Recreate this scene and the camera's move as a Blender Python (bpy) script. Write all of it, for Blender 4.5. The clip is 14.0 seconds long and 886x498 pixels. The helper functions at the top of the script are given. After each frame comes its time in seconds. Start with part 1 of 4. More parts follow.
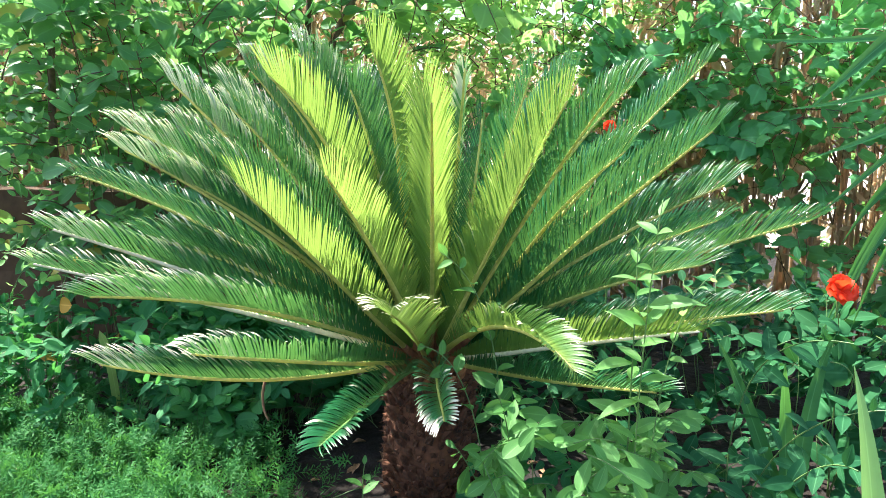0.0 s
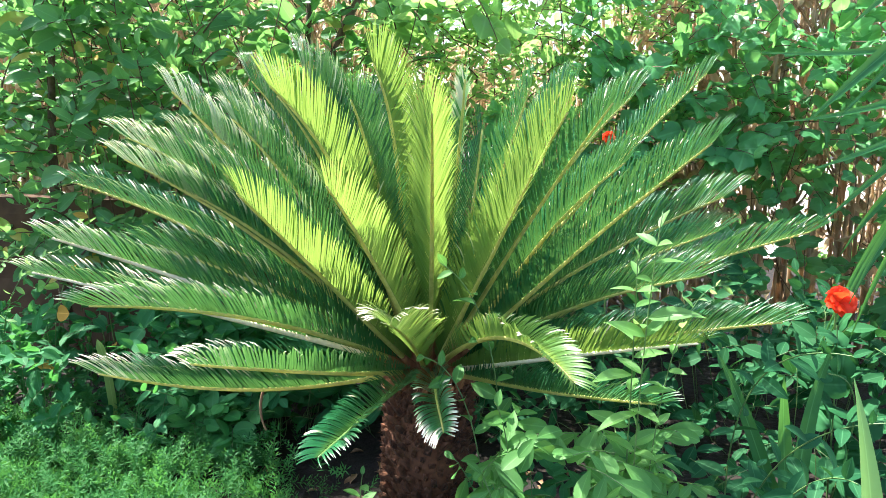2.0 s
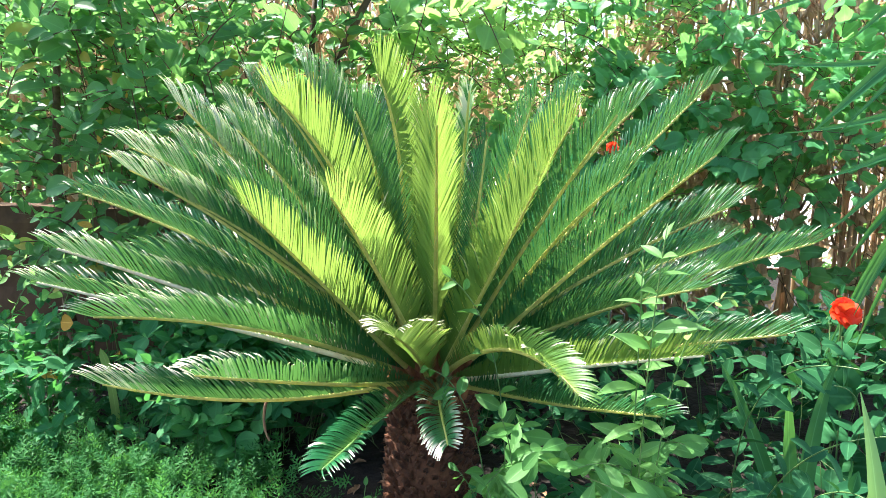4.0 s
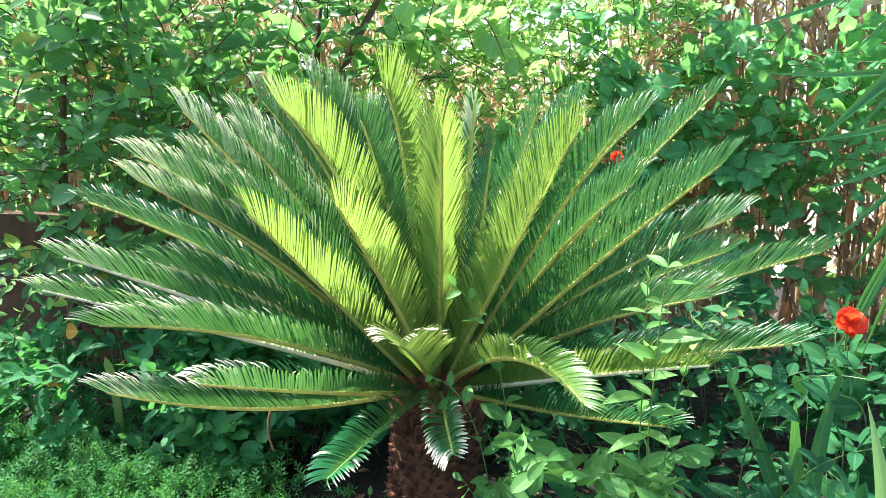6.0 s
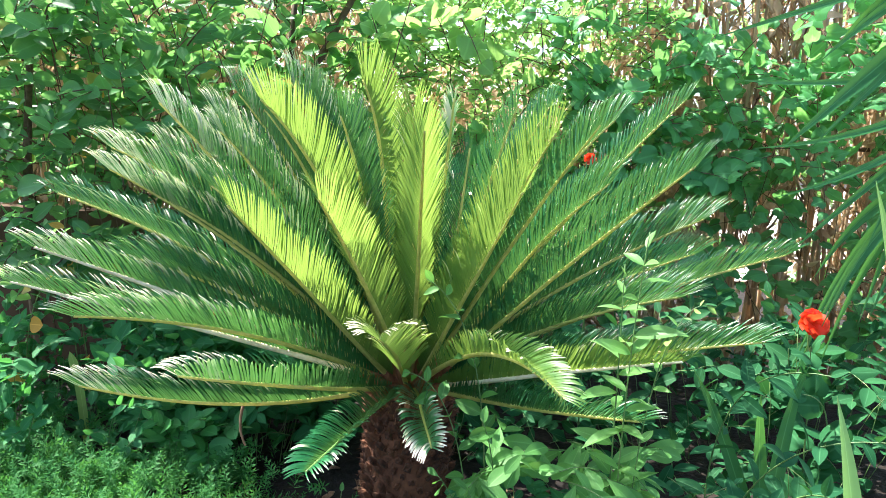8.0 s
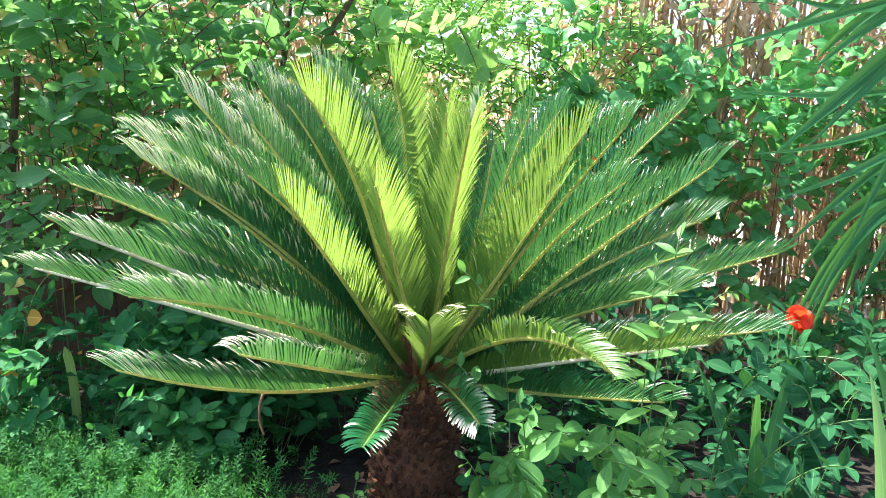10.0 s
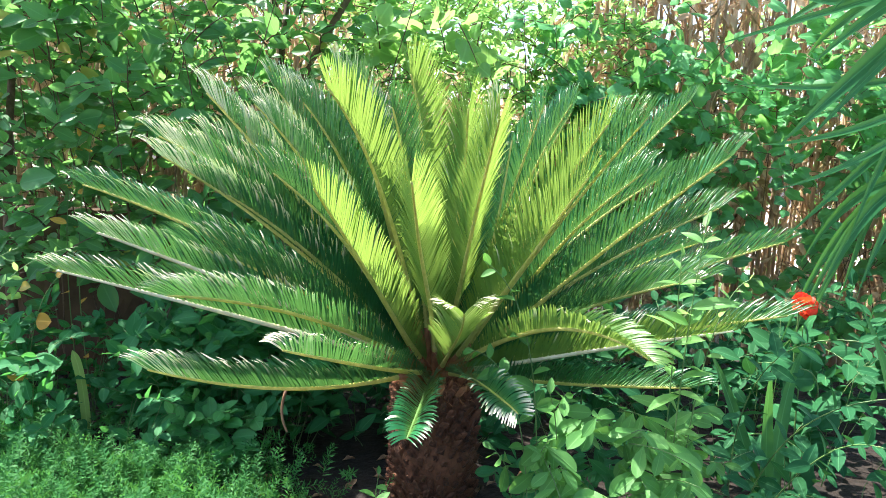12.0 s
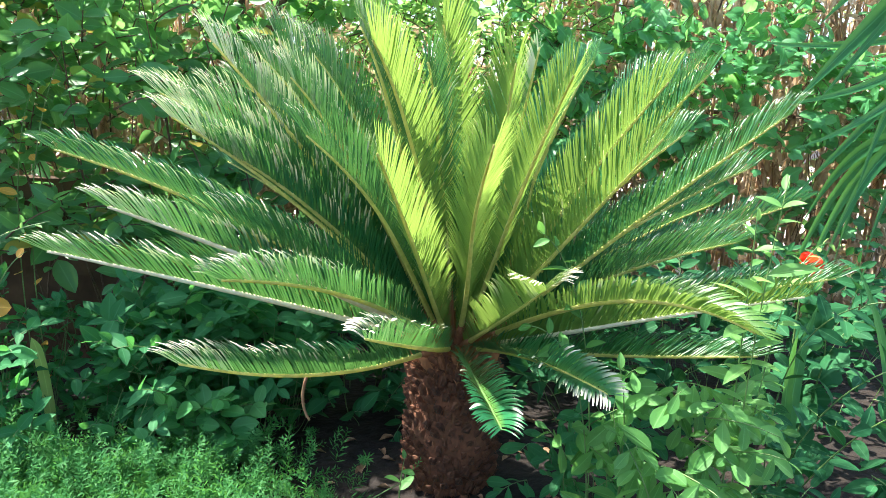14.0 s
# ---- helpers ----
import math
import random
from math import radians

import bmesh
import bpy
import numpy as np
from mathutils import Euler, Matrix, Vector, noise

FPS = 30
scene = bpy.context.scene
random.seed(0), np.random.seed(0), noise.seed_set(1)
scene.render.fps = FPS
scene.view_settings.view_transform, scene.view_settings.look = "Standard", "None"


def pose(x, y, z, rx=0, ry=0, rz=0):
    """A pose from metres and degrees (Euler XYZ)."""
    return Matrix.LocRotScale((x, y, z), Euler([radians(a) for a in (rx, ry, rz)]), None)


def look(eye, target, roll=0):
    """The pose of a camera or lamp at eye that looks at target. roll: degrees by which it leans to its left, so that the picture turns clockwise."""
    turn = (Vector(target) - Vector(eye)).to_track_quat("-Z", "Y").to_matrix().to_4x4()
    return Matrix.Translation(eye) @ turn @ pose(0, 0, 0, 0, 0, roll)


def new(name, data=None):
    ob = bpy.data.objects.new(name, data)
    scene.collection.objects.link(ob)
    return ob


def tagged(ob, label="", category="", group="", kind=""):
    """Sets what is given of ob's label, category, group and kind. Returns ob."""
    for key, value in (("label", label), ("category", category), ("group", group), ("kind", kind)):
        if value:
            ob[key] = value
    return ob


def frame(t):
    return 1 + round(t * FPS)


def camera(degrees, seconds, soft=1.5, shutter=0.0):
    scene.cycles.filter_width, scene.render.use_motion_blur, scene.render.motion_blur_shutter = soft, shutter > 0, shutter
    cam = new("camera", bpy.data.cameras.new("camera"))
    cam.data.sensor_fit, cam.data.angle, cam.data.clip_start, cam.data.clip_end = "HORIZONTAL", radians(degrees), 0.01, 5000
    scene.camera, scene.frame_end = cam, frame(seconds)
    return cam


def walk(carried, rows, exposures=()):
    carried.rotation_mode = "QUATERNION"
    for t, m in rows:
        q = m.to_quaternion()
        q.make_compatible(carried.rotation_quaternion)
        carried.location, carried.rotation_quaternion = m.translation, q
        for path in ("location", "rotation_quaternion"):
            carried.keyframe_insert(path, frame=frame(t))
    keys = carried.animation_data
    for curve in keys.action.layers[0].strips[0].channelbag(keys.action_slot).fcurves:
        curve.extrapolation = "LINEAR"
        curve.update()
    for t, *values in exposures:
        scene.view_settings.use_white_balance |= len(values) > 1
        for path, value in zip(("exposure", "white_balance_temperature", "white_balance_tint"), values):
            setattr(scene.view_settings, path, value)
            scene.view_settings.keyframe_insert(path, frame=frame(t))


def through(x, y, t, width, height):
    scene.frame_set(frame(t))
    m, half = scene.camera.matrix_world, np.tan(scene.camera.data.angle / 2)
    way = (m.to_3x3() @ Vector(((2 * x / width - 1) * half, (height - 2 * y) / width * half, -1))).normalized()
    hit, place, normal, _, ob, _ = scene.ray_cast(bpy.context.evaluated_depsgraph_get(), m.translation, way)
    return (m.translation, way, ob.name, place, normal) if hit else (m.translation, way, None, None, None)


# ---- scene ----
# ---- camera ----
cam = camera(61.3, 14.0, soft=0.65)
PATH = [
    (0, (0.182, -2.346, 1.348), (0.05, -0.383, 0.989), 0.7),
    (0.5, (0.183, -2.343, 1.351), (0.055, -0.379, 0.996), 0.7),
    (1, (0.18, -2.343, 1.352), (0.054, -0.377, 1.007), 0.9),
    (1.5, (0.177, -2.345, 1.353), (0.052, -0.378, 1.016), 1.0),
    (2, (0.176, -2.346, 1.353), (0.05, -0.379, 1.017), 1.0),
    (2.5, (0.175, -2.347, 1.353), (0.042, -0.379, 1.019), 1.1),
    (3, (0.178, -2.346, 1.358), (0.048, -0.378, 1.031), 1.3),
    (3.2, (0.176, -2.345, 1.361), (0.045, -0.375, 1.038), 1.1),
    (5.3, (0.168, -2.344, 1.363), (0.033, -0.371, 1.066), 1.1),
    (5.5, (0.167, -2.346, 1.362), (0.035, -0.372, 1.071), 1.1),
    (6, (0.165, -2.347, 1.364), (0.023, -0.374, 1.071), 1.1),
    (6.5, (0.167, -2.349, 1.363), (0.022, -0.375, 1.076), 1.2),
    (7, (0.165, -2.345, 1.364), (0.029, -0.37, 1.083), 1.0),
    (7.5, (0.157, -2.345, 1.357), (0.068, -0.369, 1.064), 1.8),
    (8, (0.124, -2.366, 1.347), (0.078, -0.386, 1.063), 2.4),
    (8.2, (0.102, -2.383, 1.344), (0.082, -0.401, 1.073), 2.3),
    (10.3, (-0.183, -2.475, 1.273), (-0.004, -0.495, 1.05), 4.6),
    (10.5, (-0.204, -2.481, 1.274), (0.051, -0.505, 1.102), 4.4),
    (11, (-0.243, -2.487, 1.266), (-0.001, -0.512, 1.061), 4.1),
    (11.5, (-0.28, -2.511, 1.262), (-0.052, -0.536, 1.047), 2.8),
    (12, (-0.309, -2.484, 1.259), (-0.127, -0.507, 1.018), 2.9),
    (12.5, (-0.392, -2.416, 1.246), (-0.238, -0.442, 0.967), 2.2),
    (13, (-0.544, -2.33, 1.239), (-0.199, -0.385, 0.925), 2.0),
    (13.5, (-0.65, -2.258, 1.24), (-0.254, -0.322, 0.93), 3.0),
    (14, (-0.718, -2.225, 1.24), (-0.268, -0.305, 0.907), 2.8),
]
walk(cam, [(t, look(eye, target, roll)) for t, eye, target, roll in PATH], [(0, 2.05), (12, 2.0), (14, 2.1)])

# ---- light ----
SUN_WAY = Vector((-0.60, 0.35, 1.15)).normalized()
world = bpy.data.worlds.new("sky")
scene.world = world
world.use_nodes = True
sky = world.node_tree.nodes.new("ShaderNodeTexSky")
sky.sky_type = "NISHITA"
sky.sun_disc = False
sky.sun_elevation = math.asin(SUN_WAY.z)
sky.sun_rotation = math.atan2(SUN_WAY.x, SUN_WAY.y)
sky.dust_density = 2.0
world.node_tree.nodes["Background"].inputs["Strength"].default_value = 0.13
world.node_tree.links.new(sky.outputs[0], world.node_tree.nodes["Background"].inputs["Color"])
sun_data = bpy.data.lights.new("sun", "SUN")
sun_data.energy = 4.9
sun_data.angle = radians(0.55)
sun_data.color = (1.0, 0.95, 0.86)
sun = new("sun", sun_data)
sun.matrix_world = look(SUN_WAY * 20, (0, 0, 0))


# ---- materials ----
def nodes_of(name):
    mat = bpy.data.materials.new(name)
    mat.use_nodes = True
    tree = mat.node_tree
    return mat, tree, tree.nodes["Principled BSDF"], tree.nodes["Material Output"]


def node(tree, kind, **inputs):
    n = tree.nodes.new(kind)
    for key, value in inputs.items():
        n.inputs[key.replace("_", " ")].default_value = value
    return n


def mixed(tree, fac, a, b):
    """A colour between a and b, each a socket or a colour."""
    n = tree.nodes.new("ShaderNodeMix")
    n.data_type = "RGBA"
    for socket, value in ((n.inputs[0], fac), (n.inputs[6], a), (n.inputs[7], b)):
        if isinstance(value, (int, float)):
            socket.default_value = value
        elif isinstance(value, tuple):
            socket.default_value = (*value, 1.0)
        else:
            tree.links.new(value, socket)
    return n.outputs[2]


def maths(tree, op, a, b=0.5):
    n = tree.nodes.new("ShaderNodeMath")
    n.operation = op
    for socket, value in ((n.inputs[0], a), (n.inputs[1], b)):
        if isinstance(value, (int, float)):
            socket.default_value = value
        else:
            tree.links.new(value, socket)
    return n.outputs[0]


def ramp(tree, fac, low, high):
    n = tree.nodes.new("ShaderNodeMapRange")
    n.inputs[1].default_value, n.inputs[2].default_value = low, high
    tree.links.new(fac, n.inputs[0])
    return n.outputs[0]


def object_noise(tree, scale, detail=3.0, stretch=(1, 1, 1)):
    coords = tree.nodes.new("ShaderNodeTexCoord")
    mapping = tree.nodes.new("ShaderNodeMapping")
    mapping.inputs["Scale"].default_value = stretch
    n = node(tree, "ShaderNodeTexNoise", Scale=scale, Detail=detail)
    tree.links.new(coords.outputs["Object"], mapping.inputs[0])
    tree.links.new(mapping.outputs[0], n.inputs["Vector"])
    return n.outputs[0]


def bumped(tree, shader, height, strength, distance=0.002):
    b = node(tree, "ShaderNodeBump", Strength=strength, Distance=distance)
    tree.links.new(height, b.inputs["Height"])
    tree.links.new(b.outputs[0], shader.inputs["Normal"])


def leaf_material(name, dark, light, glow, through=0.35, rough=0.42, spot=(0.42, 0.32, 0.06), spots=0.0, rib=True, dry_glint_colour=(0.84, 0.75, 0.58), shine=0.3, vary=0.7, foot=None):
    """A leaf: two greens that differ from leaf to leaf, a paler rib, light that passes through, and pale ends, dryness
    and painted sun glint in one, where the mesh says so.
    """
    mat, tree, bsdf, out = nodes_of(name)
    info, geo = tree.nodes.new("ShaderNodeObjectInfo"), tree.nodes.new("ShaderNodeNewGeometry")
    chance = maths(tree, "FRACT", maths(tree, "ADD", info.outputs["Random"], geo.outputs["Random Per Island"]))
    grain = object_noise(tree, 30.0, 4.0)
    tone = maths(tree, "ADD", maths(tree, "MULTIPLY", chance, vary), maths(tree, "MULTIPLY", grain, 1.1 - vary))
    colour = mixed(tree, tone, dark, light)
    uv = tree.nodes.new("ShaderNodeUVMap")
    split = tree.nodes.new("ShaderNodeSeparateXYZ")
    tree.links.new(uv.outputs[0], split.inputs[0])
    if rib:
        away = maths(tree, "ABSOLUTE", maths(tree, "SUBTRACT", split.outputs[0], 0.5))
        colour = mixed(tree, ramp(tree, away, 0.05, 0.012), colour, tuple(min(1, 1.25 * c + 0.015) for c in light))
        side = maths(tree, "SINE", maths(tree, "ADD", maths(tree, "MULTIPLY", split.outputs[1], 55.0), maths(tree, "MULTIPLY", away, -60.0)))
        height = maths(tree, "ADD", maths(tree, "MULTIPLY", side, 0.05), grain)
    else:
        height = grain
    if foot:
        colour = mixed(tree, ramp(tree, split.outputs[1], 0.30, 0.0), colour, foot)
    if spots:
        colour = mixed(tree, ramp(tree, chance, 1.0 - spots, 1.0 - spots + 0.004), colour, spot)
    dry = tree.nodes.new("ShaderNodeAttribute")
    dry.attribute_name = "dry"
    colour = mixed(tree, dry.outputs["Fac"], colour, dry_glint_colour)
    tree.links.new(colour, bsdf.inputs["Base Color"])
    rough_out = maths(tree, "ADD", maths(tree, "MULTIPLY", grain, 0.25), rough - 0.12)
    tree.links.new(rough_out, bsdf.inputs["Roughness"])
    bsdf.inputs["Specular IOR Level"].default_value = shine
    bumped(tree, bsdf, height, 0.35, 0.0015)
    pass_on = tree.nodes.new("ShaderNodeBsdfTranslucent")
    tree.links.new(mixed(tree, tone, tuple(0.75 * c for c in glow), glow), pass_on.inputs[0])
    mix = tree.nodes.new("ShaderNodeMixShader")
    mix.inputs[0].default_value = through
    tree.links.new(bsdf.outputs[0], mix.inputs[1])
    tree.links.new(pass_on.outputs[0], mix.inputs[2])
    tree.links.new(mix.outputs[0], out.inputs[0])
    return mat


def rough_material(name, dark, light, scale, rough=0.85, bump=0.6, stretch=(1, 1, 1), distance=0.006, through=0.0):
    """Bark, soil, wood and straw: two tones in grain at two scales, with relief."""
    mat, tree, bsdf, out = nodes_of(name)
    info, geo = tree.nodes.new("ShaderNodeObjectInfo"), tree.nodes.new("ShaderNodeNewGeometry")
    chance = maths(tree, "FRACT", maths(tree, "ADD", info.outputs["Random"], geo.outputs["Random Per Island"]))
    fine, broad = object_noise(tree, scale, 6.0, stretch), object_noise(tree, scale * 0.13, 2.0)
    tone = maths(tree, "ADD", maths(tree, "MULTIPLY", fine, 0.6), maths(tree, "MULTIPLY", broad, 0.4))
    tone = maths(tree, "ADD", ramp(tree, tone, 0.32, 0.68), maths(tree, "MULTIPLY", maths(tree, "SUBTRACT", chance, 0.5), 0.5))
    tree.links.new(mixed(tree, tone, dark, light), bsdf.inputs["Base Color"])
    bsdf.inputs["Roughness"].default_value = rough
    bumped(tree, bsdf, fine, bump, distance)
    if through:
        pass_on = tree.nodes.new("ShaderNodeBsdfTranslucent")
        tree.links.new(mixed(tree, tone, dark, light), pass_on.inputs[0])
        mix = tree.nodes.new("ShaderNodeMixShader")
        mix.inputs[0].default_value = through
        tree.links.new(bsdf.outputs[0], mix.inputs[1])
        tree.links.new(pass_on.outputs[0], mix.inputs[2])
        tree.links.new(mix.outputs[0], out.inputs[0])
    return mat


# frond leaf twice: age, plus shade and sunlight put into the colours
CYCAD = leaf_material("shaded_old_frond_leaf", (0.006, 0.072, 0.029), (0.021, 0.145, 0.050), (0.22, 0.56, 0.12), 0.15, 0.34, rib=False, shine=0.42, vary=0.45, foot=(0.10, 0.20, 0.04))
CYCAD_LIT_YOUNG = leaf_material("lit_young_frond_leaf", (0.040, 0.118, 0.026), (0.095, 0.205, 0.046), (0.40, 0.61, 0.11), 0.34, 0.36, rib=False, shine=0.32, vary=0.3, foot=(0.20, 0.28, 0.06))
RACHIS = rough_material("cycad_stalk", (0.50, 0.52, 0.14), (0.78, 0.72, 0.28), 60.0, 0.42, 0.3, (1, 1, 1), 0.001, 0.45)
PALE_STALK = rough_material("dry_stalk", (0.56, 0.46, 0.26), (0.85, 0.77, 0.58), 60.0, 0.6, 0.3, (1, 1, 1), 0.001)
HEDGE_LEAF = leaf_material("hedge_leaf", (0.026, 0.118, 0.046), (0.084, 0.260, 0.088), (0.26, 0.60, 0.15), 0.44, 0.42, spots=0.055)
VINE_LEAF = leaf_material("vine_leaf", (0.034, 0.180, 0.070), (0.104, 0.345, 0.122), (0.26, 0.64, 0.16), 0.48, 0.42)
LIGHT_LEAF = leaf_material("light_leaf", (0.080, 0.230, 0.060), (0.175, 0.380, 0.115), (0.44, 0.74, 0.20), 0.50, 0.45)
SHRUB_LEAF = leaf_material("shrub_leaf", (0.050, 0.165, 0.040), (0.110, 0.290, 0.075), (0.24, 0.56, 0.10), 0.36, 0.55)
LOW_LEAF = leaf_material("low_leaf", (0.014, 0.105, 0.040), (0.044, 0.190, 0.070), (0.14, 0.50, 0.10), 0.34, 0.64, shine=0.18)
FERN = leaf_material("fern_needle", (0.015, 0.092, 0.030), (0.050, 0.185, 0.050), (0.15, 0.47, 0.09), 0.28, 0.6, rib=False, shine=0.14)
# darker copy of the low leaf, with the shade on these plants painted in
SHADED_LEAF = leaf_material("shaded_leaf", (0.008, 0.066, 0.027), (0.026, 0.120, 0.043), (0.10, 0.38, 0.08), 0.16, 0.66, shine=0.12)
STRAP = leaf_material("strap_leaf", (0.018, 0.110, 0.038), (0.055, 0.200, 0.065), (0.20, 0.55, 0.10), 0.22, 0.46, shine=0.2)
PALE_STRAP = leaf_material("pale_strap_leaf", (0.120, 0.280, 0.110), (0.220, 0.420, 0.170), (0.35, 0.65, 0.15), 0.36, 0.36)
STUB_BLADE = leaf_material("stubby_blade", (0.26, 0.40, 0.10), (0.40, 0.54, 0.16), (0.45, 0.65, 0.12), 0.30, 0.45)
PETAL = leaf_material("petal", (0.70, 0.030, 0.010), (0.90, 0.070, 0.020), (0.95, 0.12, 0.03), 0.35, 0.45, rib=False)
BARK = rough_material("trunk_bark", (0.026, 0.011, 0.006), (0.170, 0.065, 0.030), 60.0, 0.95, 0.9)
FIBRE = rough_material("crown_fibre", (0.150, 0.050, 0.022), (0.460, 0.210, 0.090), 70.0, 0.9, 0.9, (1, 1, 0.2))
WOOD = rough_material("twig_wood", (0.060, 0.035, 0.022), (0.200, 0.130, 0.080), 40.0, 0.85, 0.6)
GREEN_STEM = rough_material("green_stem", (0.060, 0.140, 0.040), (0.140, 0.240, 0.070), 40.0, 0.5, 0.2)
# near black: the shade under the plants is put into this colour
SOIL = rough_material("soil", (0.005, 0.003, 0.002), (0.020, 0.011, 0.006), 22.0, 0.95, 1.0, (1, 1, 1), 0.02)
REED = rough_material("reed_straw", (0.44, 0.29, 0.17), (0.80, 0.64, 0.45), 25.0, 0.7, 0.5, (1, 1, 0.08), 0.002, 0.48)
THATCH = rough_material("dry_thatch", (0.40, 0.26, 0.15), (0.84, 0.68, 0.48), 18.0, 0.85, 0.5, (1, 1, 0.2), 0.003, 0.52)
WALL = rough_material("earth_wall", (0.040, 0.022, 0.012), (0.105, 0.058, 0.032), 12.0, 0.95, 0.8)
PAVING = rough_material("pale_paving", (0.50, 0.44, 0.40), (0.72, 0.66, 0.62), 3.0, 0.85, 0.4)
ORANGE_LEAF = leaf_material("yellowed_leaf", (0.42, 0.20, 0.03), (0.62, 0.36, 0.07), (0.80, 0.50, 0.08), 0.35, 0.5)
LITTER = rough_material("dry_leaf", (0.130, 0.060, 0.030), (0.420, 0.260, 0.140), 30.0, 0.8, 0.5)


# ---- tools for building ----
rng = np.random.default_rng(7)


def unit(v):
    v = np.asarray(v, float)
    return v / np.maximum(np.linalg.norm(v, axis=-1, keepdims=True), 1e-9)


def mesh_of(name, verts, faces, mat, uvs=None, dry=None, smooth=True):
    me = bpy.data.meshes.new(name)
    me.from_pydata(np.asarray(verts, float).tolist(), [], [tuple(f) for f in faces])
    me.materials.append(mat)
    if smooth:
        me.shade_smooth()
    if uvs is not None:
        layer = me.uv_layers.new(name="UVMap")
        loops = np.empty(len(me.loops), dtype=np.int32)
        me.loops.foreach_get("vertex_index", loops)
        layer.data.foreach_set("uv", np.asarray(uvs, np.float32)[loops].ravel())
    if dry is not None:
        me.attributes.new("dry", "FLOAT", "POINT").data.foreach_set("value", np.asarray(dry, np.float32))
    me.update()
    return me


def part(name, data, parent, label="", m=None, kind=""):
    """A mesh as one object under a thing or under a part; m is its pose in the world."""
    ob = new(name, data)
    if parent is not None:
        ob.parent = parent
    if m is not None:
        ob.matrix_basis = m
    return tagged(ob, label=label, kind=kind)


def tube(points, radii, sides=6):
    """Vertices and faces of a round rod along points."""
    points = np.asarray(points, float)
    radii = np.broadcast_to(np.asarray(radii, float), (len(points),))
    way = unit(np.gradient(points, axis=0))
    ref = np.where(np.abs(way[:, 2:3]) > 0.9, [[1.0, 0, 0]], [[0, 0, 1.0]])
    a = unit(np.cross(way, ref))
    b = np.cross(way, a)
    turn = np.linspace(0, 2 * math.pi, sides, endpoint=False)
    ring = (np.cos(turn)[None, :, None] * a[:, None] + np.sin(turn)[None, :, None] * b[:, None]) * radii[:, None, None]
    verts = (points[:, None] + ring).reshape(-1, 3)
    faces = [(i * sides + j, i * sides + (j + 1) % sides, (i + 1) * sides + (j + 1) % sides, (i + 1) * sides + j) for i in range(len(points) - 1) for j in range(sides)]
    faces += [tuple(range(sides))[::-1], tuple(range((len(points) - 1) * sides, len(points) * sides))]
    return verts, faces


def joined(pieces):
    """Several (verts, faces) as one."""
    verts, faces, base = [], [], 0
    for v, f in pieces:
        verts.append(np.asarray(v))
        faces += [tuple(i + base for i in face) for face in f]
        base += len(v)
    return np.concatenate(verts), faces


def bezier(a, b, c, n, at=0.5, end=1.0):
    """n points on a curve from a to c that passes through b, at that share of the way, cut off at end."""
    a, b, c = (np.asarray(p, float) for p in (a, b, c))
    ctrl = (b - (1 - at) ** 2 * a - at**2 * c) / (2 * at * (1 - at))
    s = np.linspace(0, end, n)[:, None]
    return (1 - s) ** 2 * a + 2 * s * (1 - s) * ctrl + s**2 * c


def oval_leaf(width=0.45, tip=1.0, cup=0.06, droop=0.12, wave=0.0, rows=7, fullest=0.45):
    """A leaf one unit long, along +y from its stalk, its upper side +z: verts, faces, uvs."""
    verts, uvs = [], []
    for i in range(rows):
        s = i / (rows - 1)
        w = width / 2 * (math.sin(math.pi * s ** (math.log(0.5) / math.log(fullest))) ** (0.8 if s < fullest else tip) if 0 < s < 1 else 0.02)
        for u in (-1.0, -0.55, 0.0, 0.55, 1.0):
            z = cup * abs(u) * (w / width) * 2 - droop * s * s + wave * math.sin(9 * s + 2 * u) * abs(u)
            verts.append((u * w, s, z))
            uvs.append((0.5 + 0.5 * u, s))
    faces = [(5 * i + j, 5 * i + j + 1, 5 * i + j + 6, 5 * i + j + 5) for i in range(rows - 1) for j in range(4)]
    return np.array(verts), faces, np.array(uvs)


def ivy_leaf(lobes=0.16, droop=0.15):
    """A heart-shaped leaf with shallow lobes, one unit long from its stalk."""
    verts, uvs, n = [(0.0, 0.12, 0.0)], [(0.5, 0.1)], 22
    for ring in (0.55, 1.0):
        for k in range(n):
            a = 2 * math.pi * (k + 0.5) / n
            r = 0.50 * (1 + lobes * math.cos(5 * (a - math.pi / 2)) * (0.4 + 0.6 * max(0, math.sin(a)))) * (1 - 0.42 * max(0, -math.sin(a)) ** 6)
            r *= 1.0 + 0.22 * max(0, math.sin(a)) ** 8
            x, y = ring * r * math.cos(a), 0.42 + ring * r * math.sin(a) - 0.30 * (1 - ring)
            verts.append((x, y, -droop * (ring * r * 2) ** 2 * 0.7 + 0.05 * abs(x)))
            uvs.append((0.5 + x * 0.9, y))
    faces = [(0, 1 + k, 1 + (k + 1) % n) for k in range(n)]
    faces += [(1 + k, 1 + n + k, 1 + n + (k + 1) % n, 1 + (k + 1) % n) for k in range(n)]
    return np.array(verts), faces, np.array(uvs)


def turns(ways, ups):
    """Turns whose y axis is each way and whose z axis leans to each up."""
    y = unit(ways)
    x = unit(np.cross(y, ups))
    return np.stack([x, y, np.cross(x, y)], -1)


def cloud(name, leaf, places, turned, sizes, mat):
    """Many leaves joined into one mesh."""
    v, f, uv = leaf
    verts = np.einsum("nij,kj->nki", turned, v) * sizes[:, None, None] + places[:, None]
    n, k = len(places), len(v)
    faces = [tuple(i + k * b for i in face) for b in range(n) for face in f]
    return mesh_of(name, verts.reshape(-1, 3), faces, mat, np.tile(uv, (n, 1)))


